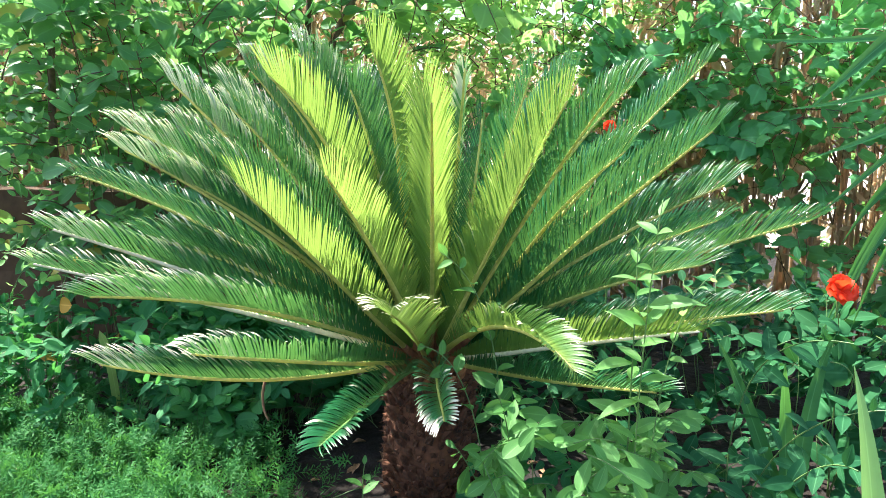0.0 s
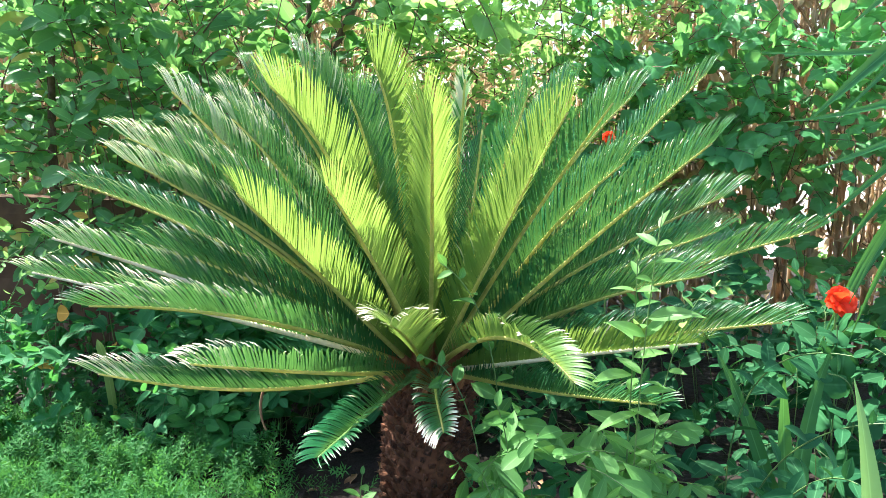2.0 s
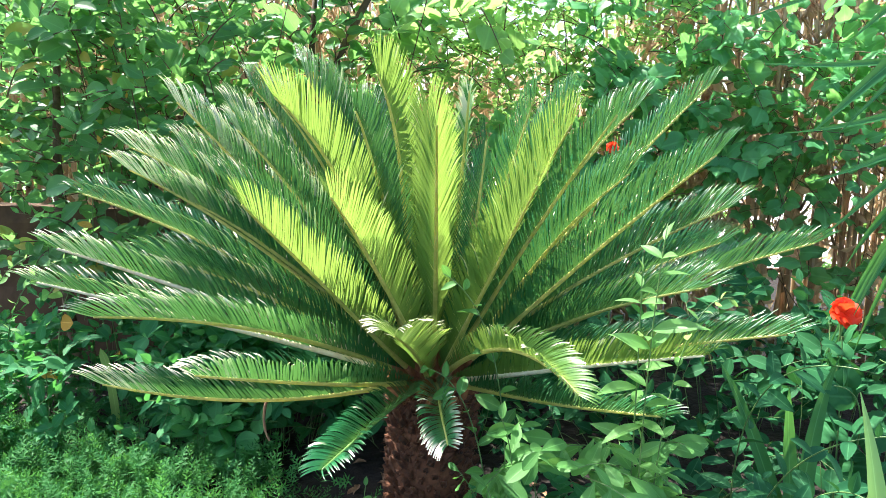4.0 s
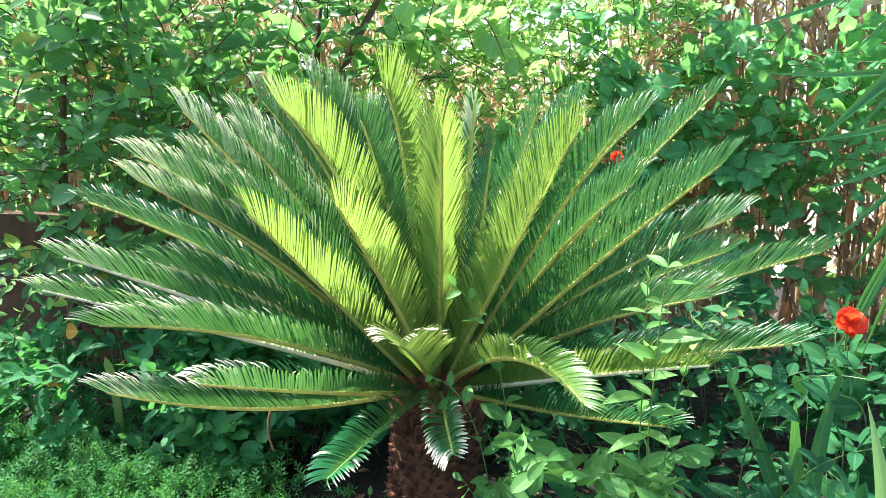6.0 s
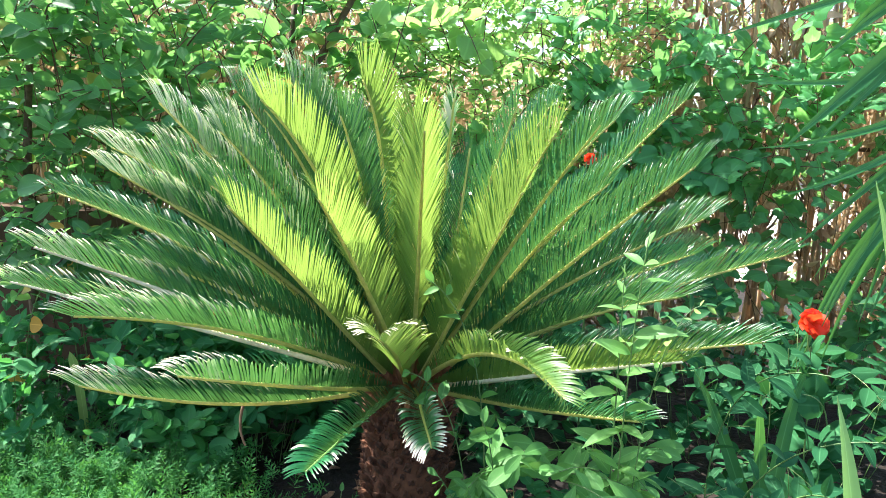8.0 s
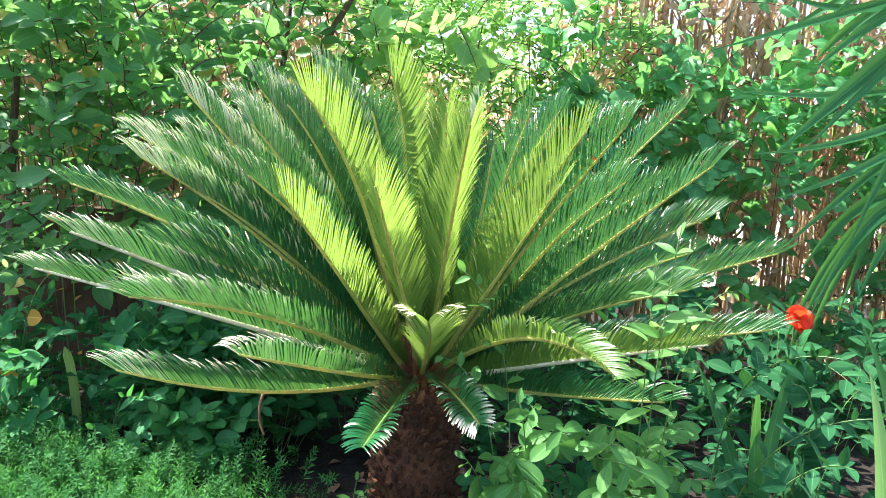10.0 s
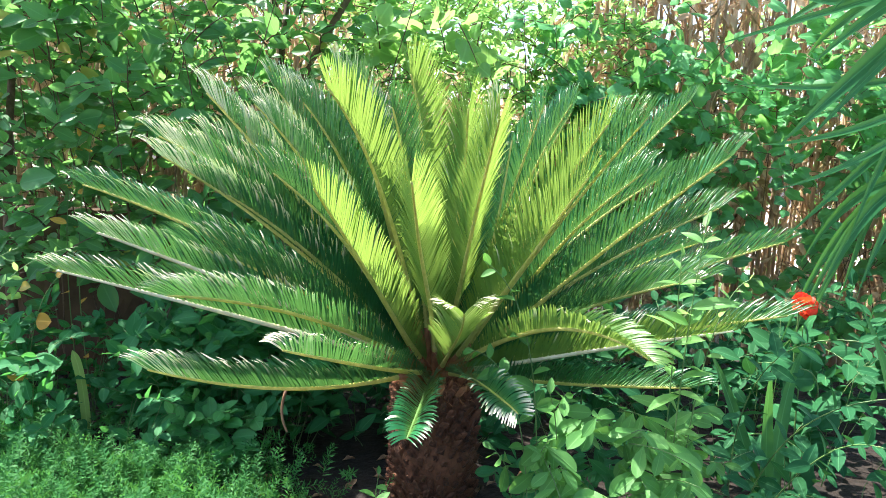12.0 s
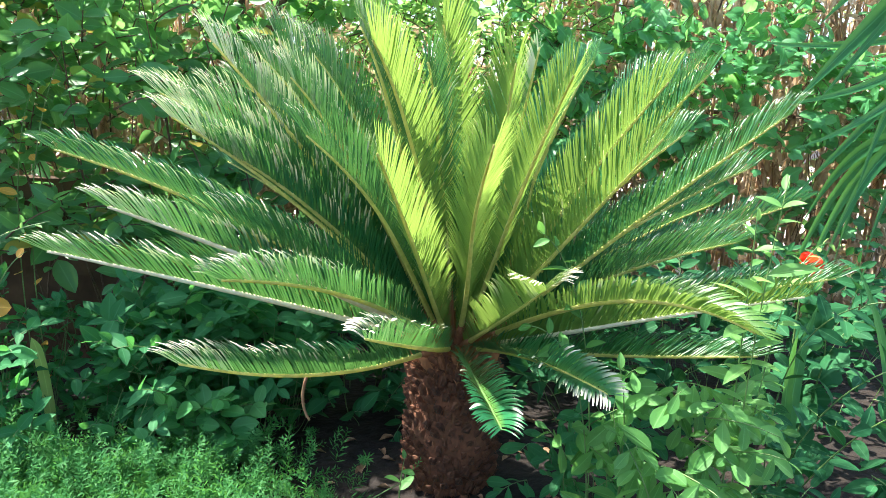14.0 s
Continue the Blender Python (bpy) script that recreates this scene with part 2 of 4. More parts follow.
def matrix_of(place, turn, size):
    m = Matrix([[*(turn[r] * size), place[r]] for r in range(3)] + [[0, 0, 0, 1]])
    return m


def sprays(starts, ways, length, per, spread=0.9, face=(0, -0.5, 0.8), jitter=0.5, hang=0.0):
    """Twigs with alternate leaves: twig lines, and for every leaf its place, turn and a size factor."""
    lines, places, along, faces_up, sizes = [], [], [], [], []
    for p, w in zip(starts, unit(ways)):
        size = length * rng.uniform(0.7, 1.3)
        end = p + w * size + np.array([0, 0, -0.15 * size])
        pts = bezier(p, (p + end) / 2 + np.array([0, 0, 0.06 * size]), end, 5)
        lines.append(pts)
        side = unit(np.cross(w, (0, 0, 1.0) + 0.3 * rng.normal(size=3)))
        for k in range(per):
            s = (k + 0.7) / per
            q = pts[0] * (1 - s) + pts[-1] * s + np.array([0, 0, 0.24 * size * s * (1 - s)])
            out = side * (1 if k % 2 else -1)
            places.append(q)
            along.append(w * (0.5 + 1.0 * (k == per - 1)) + out * spread * (k < per - 1) + rng.normal(size=3) * 0.3 - np.array((0, 0, hang)))
            faces_up.append(np.asarray(face) + rng.normal(size=3) * jitter)
            sizes.append(rng.uniform(0.65, 1.15) * (1 - 0.35 * (s > 0.8)))
    return lines, np.array(places), turns(np.array(along), np.array(faces_up)), np.array(sizes)


def leafy(name, label, category, leaf, mat, base, lines, places, turned, sizes, near, stem_mat, stem_radius=0.0025, group="", leaf_name="leaf"):
    """A shrub: an Empty at its base, its stems, its nearest leaves one by one and the rest as foliage."""
    thing = tagged(new(name), label, category, group)
    base = (base[0], base[1], GROUND)
    thing.location = base
    back = Matrix.Translation(-Vector(base))
    if lines:
        v, f = joined([tube(l, np.linspace(stem_radius, stem_radius * 0.5, len(l)), 5) for l in lines])
        part("twig_tangle", mesh_of(name + "_twigs", v - np.array(base), f, stem_mat), thing, kind="stuff")
    order = np.argsort(near)
    first, rest = order[:300], order[300:]
    shared = mesh_of(leaf_name, leaf[0], leaf[1], mat, leaf[2])
    for i in first:
        part(leaf_name, shared, thing, m=back @ matrix_of(places[i], turned[i], sizes[i]))
    if len(rest):
        part("foliage", cloud(name + "_foliage", leaf, places[rest] - np.array(base), turned[rest], sizes[rest], mat), thing, kind="stuff")
    return thing


# ---- ground ----
GROUND = -0.10


def ground_height(x, y):
    return 0.04 * noise.noise(Vector((x * 1.3, y * 1.3, 0.0))) + 0.012 * noise.noise(Vector((x * 9, y * 9, 3.0))) + GROUND


def build_ground():
    n = 150
    line = np.linspace(-1, 1, n)
    line = 3.0 * line + 400 * np.sign(line) * np.abs(line) ** 9
    verts = [(x, y, ground_height(x, y) if abs(x) + abs(y) < 12 else GROUND) for y in line for x in line]
    faces = [(j * n + i, j * n + i + 1, (j + 1) * n + i + 1, (j + 1) * n + i) for j in range(n - 1) for i in range(n - 1)]
    tagged(new("ground", mesh_of("ground", verts, faces, SOIL)), "garden soil with dry litter, darkened for the shade on it", "ground", kind="structure")


build_ground()


def build_paving():
    """Pale paved ground beyond the fence, one slab thick."""
    bm = bmesh.new()
    bmesh.ops.create_cube(bm, size=1.0)
    bmesh.ops.scale(bm, vec=(44, 24, 0.16), verts=bm.verts)
    bmesh.ops.translate(bm, vec=(8, 17.5, GROUND), verts=bm.verts)
    bmesh.ops.bevel(bm, geom=bm.edges[:], offset=0.01, segments=2, affect="EDGES")
    me = bpy.data.meshes.new("pavement")
    bm.to_mesh(me)
    bm.free()
    me.materials.append(PAVING)
    tagged(new("pavement", me), "pale sunlit paving beyond the fence", "pavement", kind="structure")


build_paving()


# ---- the cycad ----
CROWN = np.array((-0.045, 0.37, 0.44))
cycad = tagged(new("sago_palm"), "large green sago palm with feathery fronds and shaggy brown trunk", "palm")
cycad.location = (CROWN[0], CROWN[1], 0)
TO_CYCAD = Matrix.Translation((-CROWN[0], -CROWN[1], 0))


def build_trunk():
    rows, sides = 16, 28
    verts = []
    for i in range(rows):
        z = -0.16 + 0.63 * i / (rows - 1)
        r = 0.150 + 0.012 * math.sin(15 * z) - 0.08 * max(0, (z - 0.33) / 0.14) ** 2
        for j in range(sides):
            a = 2 * math.pi * j / sides
            rr = r * (1 + 0.10 * noise.noise(Vector((3 * math.cos(a), 3 * math.sin(a), 12 * z))))
            verts.append((rr * math.cos(a), rr * math.sin(a), z))
    faces = [(i * sides + j, i * sides + (j + 1) % sides, (i + 1) * sides + (j + 1) % sides, (i + 1) * sides + j) for i in range(rows - 1) for j in range(sides)]
    faces.append(tuple(range((rows - 1) * sides, rows * sides)))
    trunk = part("trunk", mesh_of("trunk", verts, faces, BARK), cycad, "shaggy dark brown trunk of old leaf bases")
    # old leaf bases in a spiral
    stub = [(-0.5, 0, -0.5), (0.5, 0, -0.5), (0.42, 0.55, 0.5), (-0.42, 0.55, 0.5), (-0.5, 0.3, -0.6), (0.5, 0.3, -0.6), (0.30, 0.95, 0.42), (-0.30, 0.95, 0.42), (0, 1.0, 0.75), (0, 0.75, -0.2)]
    stub_faces = [(0, 1, 2, 3), (4, 9, 5), (4, 7, 6, 5, 9), (0, 3, 7, 4), (1, 5, 6, 2), (3, 2, 8), (2, 6, 8), (6, 7, 8), (7, 3, 8), (0, 4, 5, 1)]
    base_mesh = mesh_of("leaf_base", np.array(stub) * (0.026, 0.040, 0.034), stub_faces, BARK, smooth=False)
    fibre_mesh = mesh_of("leaf_base_pale", np.array(stub) * (0.022, 0.055, 0.045), stub_faces, FIBRE, smooth=False)
    for k in range(300):
        a, z = 2.39996 * k, -0.10 + 0.55 * k / 300
        r = 0.144 - 0.07 * max(0, (z - 0.33) / 0.12) ** 2
        m = pose(r * math.cos(a), r * math.sin(a), z, rng.uniform(-14, 14), rng.uniform(-14, 14), math.degrees(a) - 90 + rng.uniform(-15, 15))
        part("leaf_base", fibre_mesh if z > 0.38 else base_mesh, trunk, m=m @ Matrix.Diagonal((*rng.uniform(0.75, 1.25, 3), 1)))

    # brown fibres that stick out between them
    hairs = []
    for k in range(1400):
        a, z = rng.uniform(0, 2 * math.pi), rng.uniform(-0.10, 0.45)
        r = 0.146 - 0.07 * max(0, (z - 0.33) / 0.12) ** 2
        p = np.array((r * math.cos(a), r * math.sin(a), z))
        d = unit(np.array((math.cos(a), math.sin(a), rng.uniform(-0.9, 0.5))) + rng.normal(size=3) * 0.4) * rng.uniform(0.02, 0.06)
        hairs.append(tube([p, p + d * 0.6, p + d + (0, 0, -0.01)], [0.0016, 0.0013, 0.0005], 3))
    v, f = joined(hairs)
    part("fibre", mesh_of("trunk_fibre", v, f, BARK), trunk, kind="stuff")
    wool = []
    for k in range(1100):
        a, z = rng.uniform(0, 2 * math.pi), rng.uniform(0.34, 0.50)
        r = np.interp(z, [0.34, 0.42, 0.50], [0.135, 0.115, 0.07]) * rng.uniform(0.75, 1.05)
        p = np.array((r * math.cos(a), r * math.sin(a), z))
        d = unit(np.array((math.cos(a), math.sin(a), rng.uniform(-0.4, 1.2))) + rng.normal(size=3) * 0.45) * rng.uniform(0.02, 0.065)
        wool.append(tube([p, p + d * 0.6, p + d + (0, 0, -0.006)], [0.0020, 0.0015, 0.0005], 3))
    v, f = joined(wool)
    part("crown_wool", mesh_of("crown_wool", v, f, FIBRE), trunk, "matted orange-brown fibre of the crown", kind="stuff")


build_trunk()


def frond(mid, tip, full=0.19, twist=0.0, vee=55.0, dry=0.05, curl=0.0, pairs=120, lean=44.0, bare=0.07, dry_end=0.0, at=0.5, leaf=None, end=0.85, stalk_mat=None, thick=1.0, single=False, cover=0.76):
    """One frond: a stalk from the crown through mid to tip, with two rows of narrow leaflets set in a V.
    full: length of the longest leaflets; twist: degrees about the stalk; vee: how far the rows are raised; dry: share
    of leaflet ends painted pale, for dryness and sun glint together;
    curl: how far the last leaflets roll up; lean: the angle of leaflets to the stalk; dry_end: the same paleness over
    the last quarter; at: how far along mid lies; leaf: the leaflets' material;
    end: where the stalk stops; stalk_mat, thick: the stalk's own material and a factor on its girth; single: each
    leaflet an object of its own; cover: how nearly the leaflets of a row touch."""
    tip, mid = np.asarray(tip, float), np.asarray(mid, float)
    home = np.array((CROWN[0], CROWN[1], 0))
    out = tip[:2] - CROWN[:2]
    out = out / max(np.linalg.norm(out), 1e-6)
    start = CROWN + np.array((0.07 * out[0], 0.07 * out[1], 0.0))
    pts = bezier(start, mid, tip, 41, at, end)
    pts[:, :2] += 0.004 * np.sin(np.linspace(0, 7, 41))[:, None] * rng.normal(size=2)
    way = unit(np.gradient(pts, axis=0))
    side = unit(np.cross(way, (*(-0.8 * out), 1.0)))
    # the tangential direction round the trunk keeps the blade facing the axis when the stalk is steep
    across = np.array((-out[1], out[0], 0.0)) * -1
    side = unit(0.55 * side + 0.45 * across)
    side = unit(side - way * (side * way).sum(-1, keepdims=True))
    up = np.cross(side, way)
    angle = np.radians(twist) * np.linspace(0.2, 1, 41)[:, None]
    side, up = np.cos(angle) * side + np.sin(angle) * up, np.cos(angle) * up - np.sin(angle) * side
    length = np.linalg.norm(np.diff(pts, axis=0), axis=1).sum()
    grid = np.linspace(0, 1, 41)
    stalk_r = np.interp(grid, [0, 0.06, 0.25, 0.7, 1], [0.017, 0.0115, 0.0085 * thick, 0.0055 * thick, 0.0030 * thick])
    v, f = tube(pts, stalk_r, 7)
    stalk = part("frond", mesh_of("frond_stalk", v - home, f, stalk_mat or RACHIS), cycad)
    v, f = tube(pts[:6] - home, stalk_r[:6] * (1.25, 1.25, 1.22, 1.2, 1.15, 1.02), 7)
    part("stalk_foot", mesh_of("stalk_foot", v, f, FIBRE), stalk)

    hand = np.tile([-1.0, 1.0], pairs)
    s = bare + (1 - bare) * (np.repeat(np.arange(pairs), 2) + 0.5) / pairs
    keep = rng.random(2 * pairs) > 0.012
    hand, s = hand[keep], s[keep]
    n = len(s)
    ss = np.clip(s + rng.uniform(-0.003, 0.003, n), 0, 1)
    p, t, sd, u = (np.stack([np.interp(ss, grid, a[:, c]) for c in range(3)], -1) for a in (pts, way, side, up))
    # neighbours lie side by side; here and there a row parts and leaves a notch
    part_at = np.sort(rng.uniform(0.2, 1.0, (2, 4)), axis=1)
    fan = np.zeros(n)
    for row, sign in ((0, -1.0), (1, 1.0)):
        own = hand == sign
        edges = np.array([0.0, *part_at[row], 1.001])
        k = np.searchsorted(edges, s[own], side="right") - 1
        fan[own] = (s[own] - edges[k]) / (edges[k + 1] - edges[k]) - 0.5
    ph = rng.uniform(0, 6.3, 4)
    slow = np.sin(11 * s + ph[0] + hand) * 0.6 + np.sin(23 * s + ph[1] + 2 * hand) * 0.4
    run = np.sin(17 * s + ph[2] + 3 * hand) * np.sin(41 * s + ph[3])
    size = 0.84 * full * np.interp(s, [bare, 0.28, 0.5, 0.8, 0.95, 1.0], [0.22, 0.85, 1.0, 0.95, 0.80, 0.62]) * (1 + 0.05 * slow) * rng.uniform(0.93, 1.04, n)
    a = np.radians(np.interp(s, [0, 0.5, 0.9, 1], [lean + 16, lean + 2, lean - 8, lean - 28])) - 0.10 * fan + 0.015 * rng.normal(size=n)
    b = np.radians(vee + 12 * (s < 0.3)) + 0.10 * slow + (0.016 if leaf else 0.055) * rng.normal(size=n)
    ca, sa, cb, sb = (x[:, None] for x in (np.cos(a), np.sin(a), np.cos(b), np.sin(b)))
    dd = ca * t + sa * (hand[:, None] * cb * sd + sb * u)
    face = unit(np.cross(dd, t)) * hand[:, None]
    face = face * np.where((face * u).sum(-1) > 0, 1.0, -1.0)[:, None]
    face = unit(face + 0.12 * u)
    un = unit(face - dd * (face * dd).sum(-1, keepdims=True))
    roll_up = curl * np.clip((s - 0.55) / 0.45, 0, 1) + 0.02 * rng.normal(size=n)
    wide = np.clip(0.5 * length * (1 - bare) / pairs * np.sin(a) * np.interp(s, [0, 0.6, 1], [1.12, 1.02, 0.95]) * (1.0 if leaf else cover), 0.0015, 0.0046) * rng.uniform(0.9, 1.1, n)
    # pale ends: dry tips, and the sun's glints on tips painted with them
    dry_glint = (rng.random(n) < dry * np.clip(0.8 + 1.2 * run, 0.15, 1.0) * np.clip((s - 0.30) / 0.35, 0.04, 1)) + dry_end * np.where(hand > 0, 1.0, 0.6) * np.clip((s - 0.74) / 0.22, 0, 1)
    dry_glint_from = rng.uniform(0.48, 0.74, n)
    limp = rng.uniform(0.8, 1.3, n) if leaf else rng.uniform(0.7, 2.2, n)
    segs = 7
    rings, dry_glints, hold = [], [], p.copy()
    for j in range(segs):
        h = j / (segs - 1)
        ww = (wide * np.where(dry_glint > 0.3, (0.7, 1.0, 1.0, 0.95, 0.9, 0.8, 0.35)[j], (0.7, 1.0, 1.0, 0.97, 0.88, 0.66, 0.10)[j]))[:, None]
        cross_way = unit(np.cross(dd, un))
        rings.append(np.stack([hold - cross_way * ww, hold - un * ww * 0.24, hold + cross_way * ww], 1))
        dry_glints.append(np.repeat(np.clip(dry_glint * np.clip(h - dry_glint_from, 0, 1) * 5.5 + np.clip(dry_glint - 1, 0, 1), 0, 1)[:, None], 3, 1))
        if j < segs - 1:
            hold = hold + dd * (size / (segs - 1))[:, None]
            bend = ((0.05, 0.03, 0.0, -0.06, -0.16, -0.24)[j] * limp + roll_up * 0.7 - 0.14 * (j > 2) * (dry_glint > 0.5))[:, None]
            dd, un = unit(dd + un * bend + 0.035 * t), unit(un - dd * bend)
    verts = np.stack(rings, 1) - home  # leaflet, ring, three across
    dry_glints = np.stack(dry_glints, 1)
    uv = np.array([[(c / 2, j / (segs - 1)) for c in range(3)] for j in range(segs)]).reshape(-1, 2)
    one = [q for j in range(segs - 1) for q in ((3 * j, 3 * j + 1, 3 * j + 4, 3 * j + 3), (3 * j + 1, 3 * j + 2, 3 * j + 5, 3 * j + 4))]
    if single:
        for i in range(n):
            part("leaflet", mesh_of("leaflet", verts[i].reshape(-1, 3), one, leaf or CYCAD, uv, dry_glints[i].ravel()), stalk)
    else:
        faces = [tuple(i + 3 * segs * k for i in q) for k in range(n) for q in one]
        part("feathering", mesh_of("feathering", verts.reshape(-1, 3), faces, leaf or CYCAD, np.tile(uv, (n, 1)), dry_glints.ravel()), stalk, kind="stuff")
    return stalk


# the fronds that show plainly, from the low ones of the one side round to the other
frond((-0.60, -0.09, 0.49), (-0.97, -0.39, 0.64), 0.185, vee=60, at=0.57, dry=0.6, dry_end=1.0, end=0.96)
frond((-0.34, -0.36, 0.65), (-0.535, -0.72, 0.79), 0.15, vee=56, lean=52, curl=-0.10, at=0.60, dry=0.3, dry_end=0.8, end=0.97, pairs=96)
frond((-0.56, -0.27, 0.78), (-0.84, -0.62, 0.89), 0.175, vee=62, at=0.62, dry=0.8, dry_end=0.3, end=0.97)
frond((-0.86, 0.08, 0.71), (-1.34, -0.08, 0.86), 0.185, vee=58, at=0.61, dry=0.8, dry_end=0.2, end=0.97, stalk_mat=PALE_STALK, thick=1.3)
frond((-0.79, -0.07, 0.84), (-1.14, -0.28, 1.01), 0.185, vee=60, at=0.66, dry=0.85, dry_end=0.6, end=0.97, stalk_mat=PALE_STALK, thick=1.3)
frond((-0.83, 0.38, 0.88), (-1.45, 0.40, 1.11), 0.21, vee=52, at=0.54, dry=0.6, dry_end=0, end=0.96, thick=1.2)
frond((-0.75, 0.14, 1.12), (-1.06, 0.05, 1.30), 0.2, vee=56, at=0.67, dry=1, dry_end=1.0, end=0.96)
frond((-0.78, 0.05, 1.08), (-1.02, -0.06, 1.24), 0.19, vee=56, at=0.73, dry=1, dry_end=1.0, end=0.96)
frond((-0.60, 0.19, 1.11), (-0.91, 0.10, 1.46), 0.21, vee=55, at=0.61, dry=1, dry_end=1.0, end=0.97, thick=1.2)
frond((-0.35, -0.23, 0.93), (-0.51, -0.54, 1.23), 0.202, vee=52, at=0.64, leaf=CYCAD_LIT_YOUNG, end=0.92)
frond((-0.34, -0.04, 1.24), (-0.53, -0.30, 1.51), 0.235, vee=52, dry=0.1, at=0.58, leaf=CYCAD_LIT_YOUNG)
frond((-0.16, 0.16, 1.29), (-0.25, 0.01, 1.57), 0.235, vee=50, at=0.47, leaf=CYCAD_LIT_YOUNG, end=0.76)
frond((-0.17, -0.28, 0.99), (-0.24, -0.64, 1.24), 0.213, vee=48, at=0.61, leaf=CYCAD_LIT_YOUNG, end=0.92)
frond((-0.00, -0.12, 1.03), (0.02, -0.46, 1.41), 0.202, vee=46, at=0.55, leaf=CYCAD_LIT_YOUNG, end=0.95)
frond((-0.03, 0.06, 1.09), (-0.03, -0.21, 1.55), 0.224, vee=48, at=0.46, leaf=CYCAD_LIT_YOUNG, end=0.8)
frond((0.20, -0.24, 1.02), (0.29, -0.45, 1.25), 0.213, vee=50, at=0.72, leaf=CYCAD_LIT_YOUNG, end=0.97)
frond((0.30, -0.14, 1.22), (0.44, -0.34, 1.51), 0.224, vee=52, at=0.69, leaf=CYCAD_LIT_YOUNG, end=0.86)
frond((0.40, -0.14, 1.24), (0.58, -0.36, 1.55), 0.186, vee=52, at=0.68)
frond((0.61, 0.47, 1.18), (1.02, 0.53, 1.61), 0.195, vee=54, at=0.59, end=0.93)
frond((0.49, -0.05, 1.00), (0.82, -0.30, 1.37), 0.195, vee=54, at=0.59, end=0.93)
frond((0.81, 0.31, 0.83), (1.34, 0.27, 1.02), 0.195, vee=54, at=0.59, end=0.95)
frond((0.66, -0.09, 0.71), (1.07, -0.34, 0.85), 0.186, vee=54, at=0.61, end=0.92)
frond((0.46, -0.23, 0.69), (0.74, -0.55, 0.84), 0.175, vee=55, curl=0.4, dry=0.15, at=0.63, leaf=CYCAD_LIT_YOUNG, end=0.95, stalk_mat=PALE_STALK, thick=1.1)
frond((0.235, -0.47, 0.80), (0.375, -0.80, 0.79), 0.132, vee=54, lean=50, curl=-0.20, at=0.60, leaf=CYCAD_LIT_YOUNG, end=0.96, pairs=90, dry=0.2)
frond((0.38, -0.17, 0.55), (0.72, -0.59, 0.68), 0.177, vee=50, at=0.53)
frond((-0.150, -0.30, 0.525), (-0.215, -0.755, 0.575), 0.140, vee=46, lean=50, curl=-0.25, at=0.53, end=0.97, dry=0.08, pairs=90, cover=1.15, stalk_mat=GREEN_STEM, thick=0.7)
frond((0.04, -0.33, 0.585), (0.074, -0.66, 0.615), 0.130, twist=-35, vee=46, lean=50, curl=-0.25, dry_end=0.6, at=0.62, end=0.98, dry=0.1, pairs=74, thick=0.8, cover=1.15, single=True)
frond((-0.045, -0.17, 0.67), (-0.067, -0.575, 0.86), 0.195, vee=40, lean=52, curl=-0.12, dry_end=0.9, at=0.45, end=0.97, pairs=76, leaf=CYCAD_LIT_YOUNG, dry=0.4, thick=0.8, single=True)
frond((0.13, 0.06, 1.22), (0.16, 0.01, 1.59), 0.19, vee=50, at=0.78)
frond((0.26, 0.31, 1.35), (0.35, 0.30, 1.61), 0.186, vee=50, at=0.72)
frond((0.34, 0.39, 1.33), (0.50, 0.40, 1.60), 0.186, vee=50, at=0.67)

# those of the far side, seen through the others
frond((-0.52, 0.50, 1.10), (-0.95, 0.62, 1.38), 0.23, vee=54, dry_end=0.4)
frond((-0.40, 0.30, 1.15), (-0.66, 0.28, 1.50), 0.23, vee=54, dry=0.2, dry_end=0.5)
frond((-0.25, 0.52, 1.12), (-0.40, 0.62, 1.50), 0.23, vee=52, dry_end=0.4)
frond((-0.14, 0.48, 1.08), (-0.18, 0.52, 1.44), 0.23)
frond((-0.55, 0.72, 0.85), (-1.05, 1.05, 1.10), 0.23)
frond((-0.05, 0.82, 0.98), (-0.08, 1.25, 1.30), 0.23)
frond((0.42, 0.72, 0.95), (0.85, 1.05, 1.25), 0.23)
frond((0.55, 0.55, 0.98), (1.10, 0.75, 1.30), 0.23)
frond((0.60, 0.40, 0.80), (1.18, 0.45, 1.02), 0.23)
frond((0.55, 0.22, 0.90), (1.10, 0.10, 1.20), 0.23)
frond((-0.66, 0.30, 0.66), (-1.22, 0.22, 0.80), 0.218)
frond((0.05, 0.30, 1.02), (0.08, 0.28, 1.42), 0.218)
frond((0.45, 0.12, 0.62), (0.98, -0.12, 0.70), 0.218)

frond((-0.48, 0.36, 1.18), (-0.78, 0.36, 1.56), 0.23, vee=54, dry=0.6, dry_end=0.5)
frond((-0.33, 0.20, 1.22), (-0.50, 0.12, 1.58), 0.23, vee=52, dry=0.5, dry_end=0.5)
frond((-0.58, 0.22, 1.00), (-1.00, 0.16, 1.36), 0.23, vee=54, dry=0.6, dry_end=0.5)
frond((-0.40, -0.02, 0.95), (-0.72, -0.18, 1.26), 0.218, vee=54, dry=0.3)
frond((-0.58, 0.05, 0.80), (-1.02, -0.10, 0.98), 0.218, vee=54, dry=0.4)
frond((0.40, 0.30, 1.15), (0.74, 0.26, 1.52), 0.23, vee=54)
frond((0.36, 0.10, 0.98), (0.66, -0.05, 1.32), 0.218, vee=54)
frond((0.30, 0.48, 1.15), (0.52, 0.55, 1.55), 0.23, vee=54)
frond((0.50, 0.15, 0.75), (0.98, -0.05, 0.92), 0.218, vee=54)
frond((-0.46, 0.14, 1.08), (-0.74, 0.02, 1.42), 0.20, vee=54, dry=0.7, dry_end=0.5)
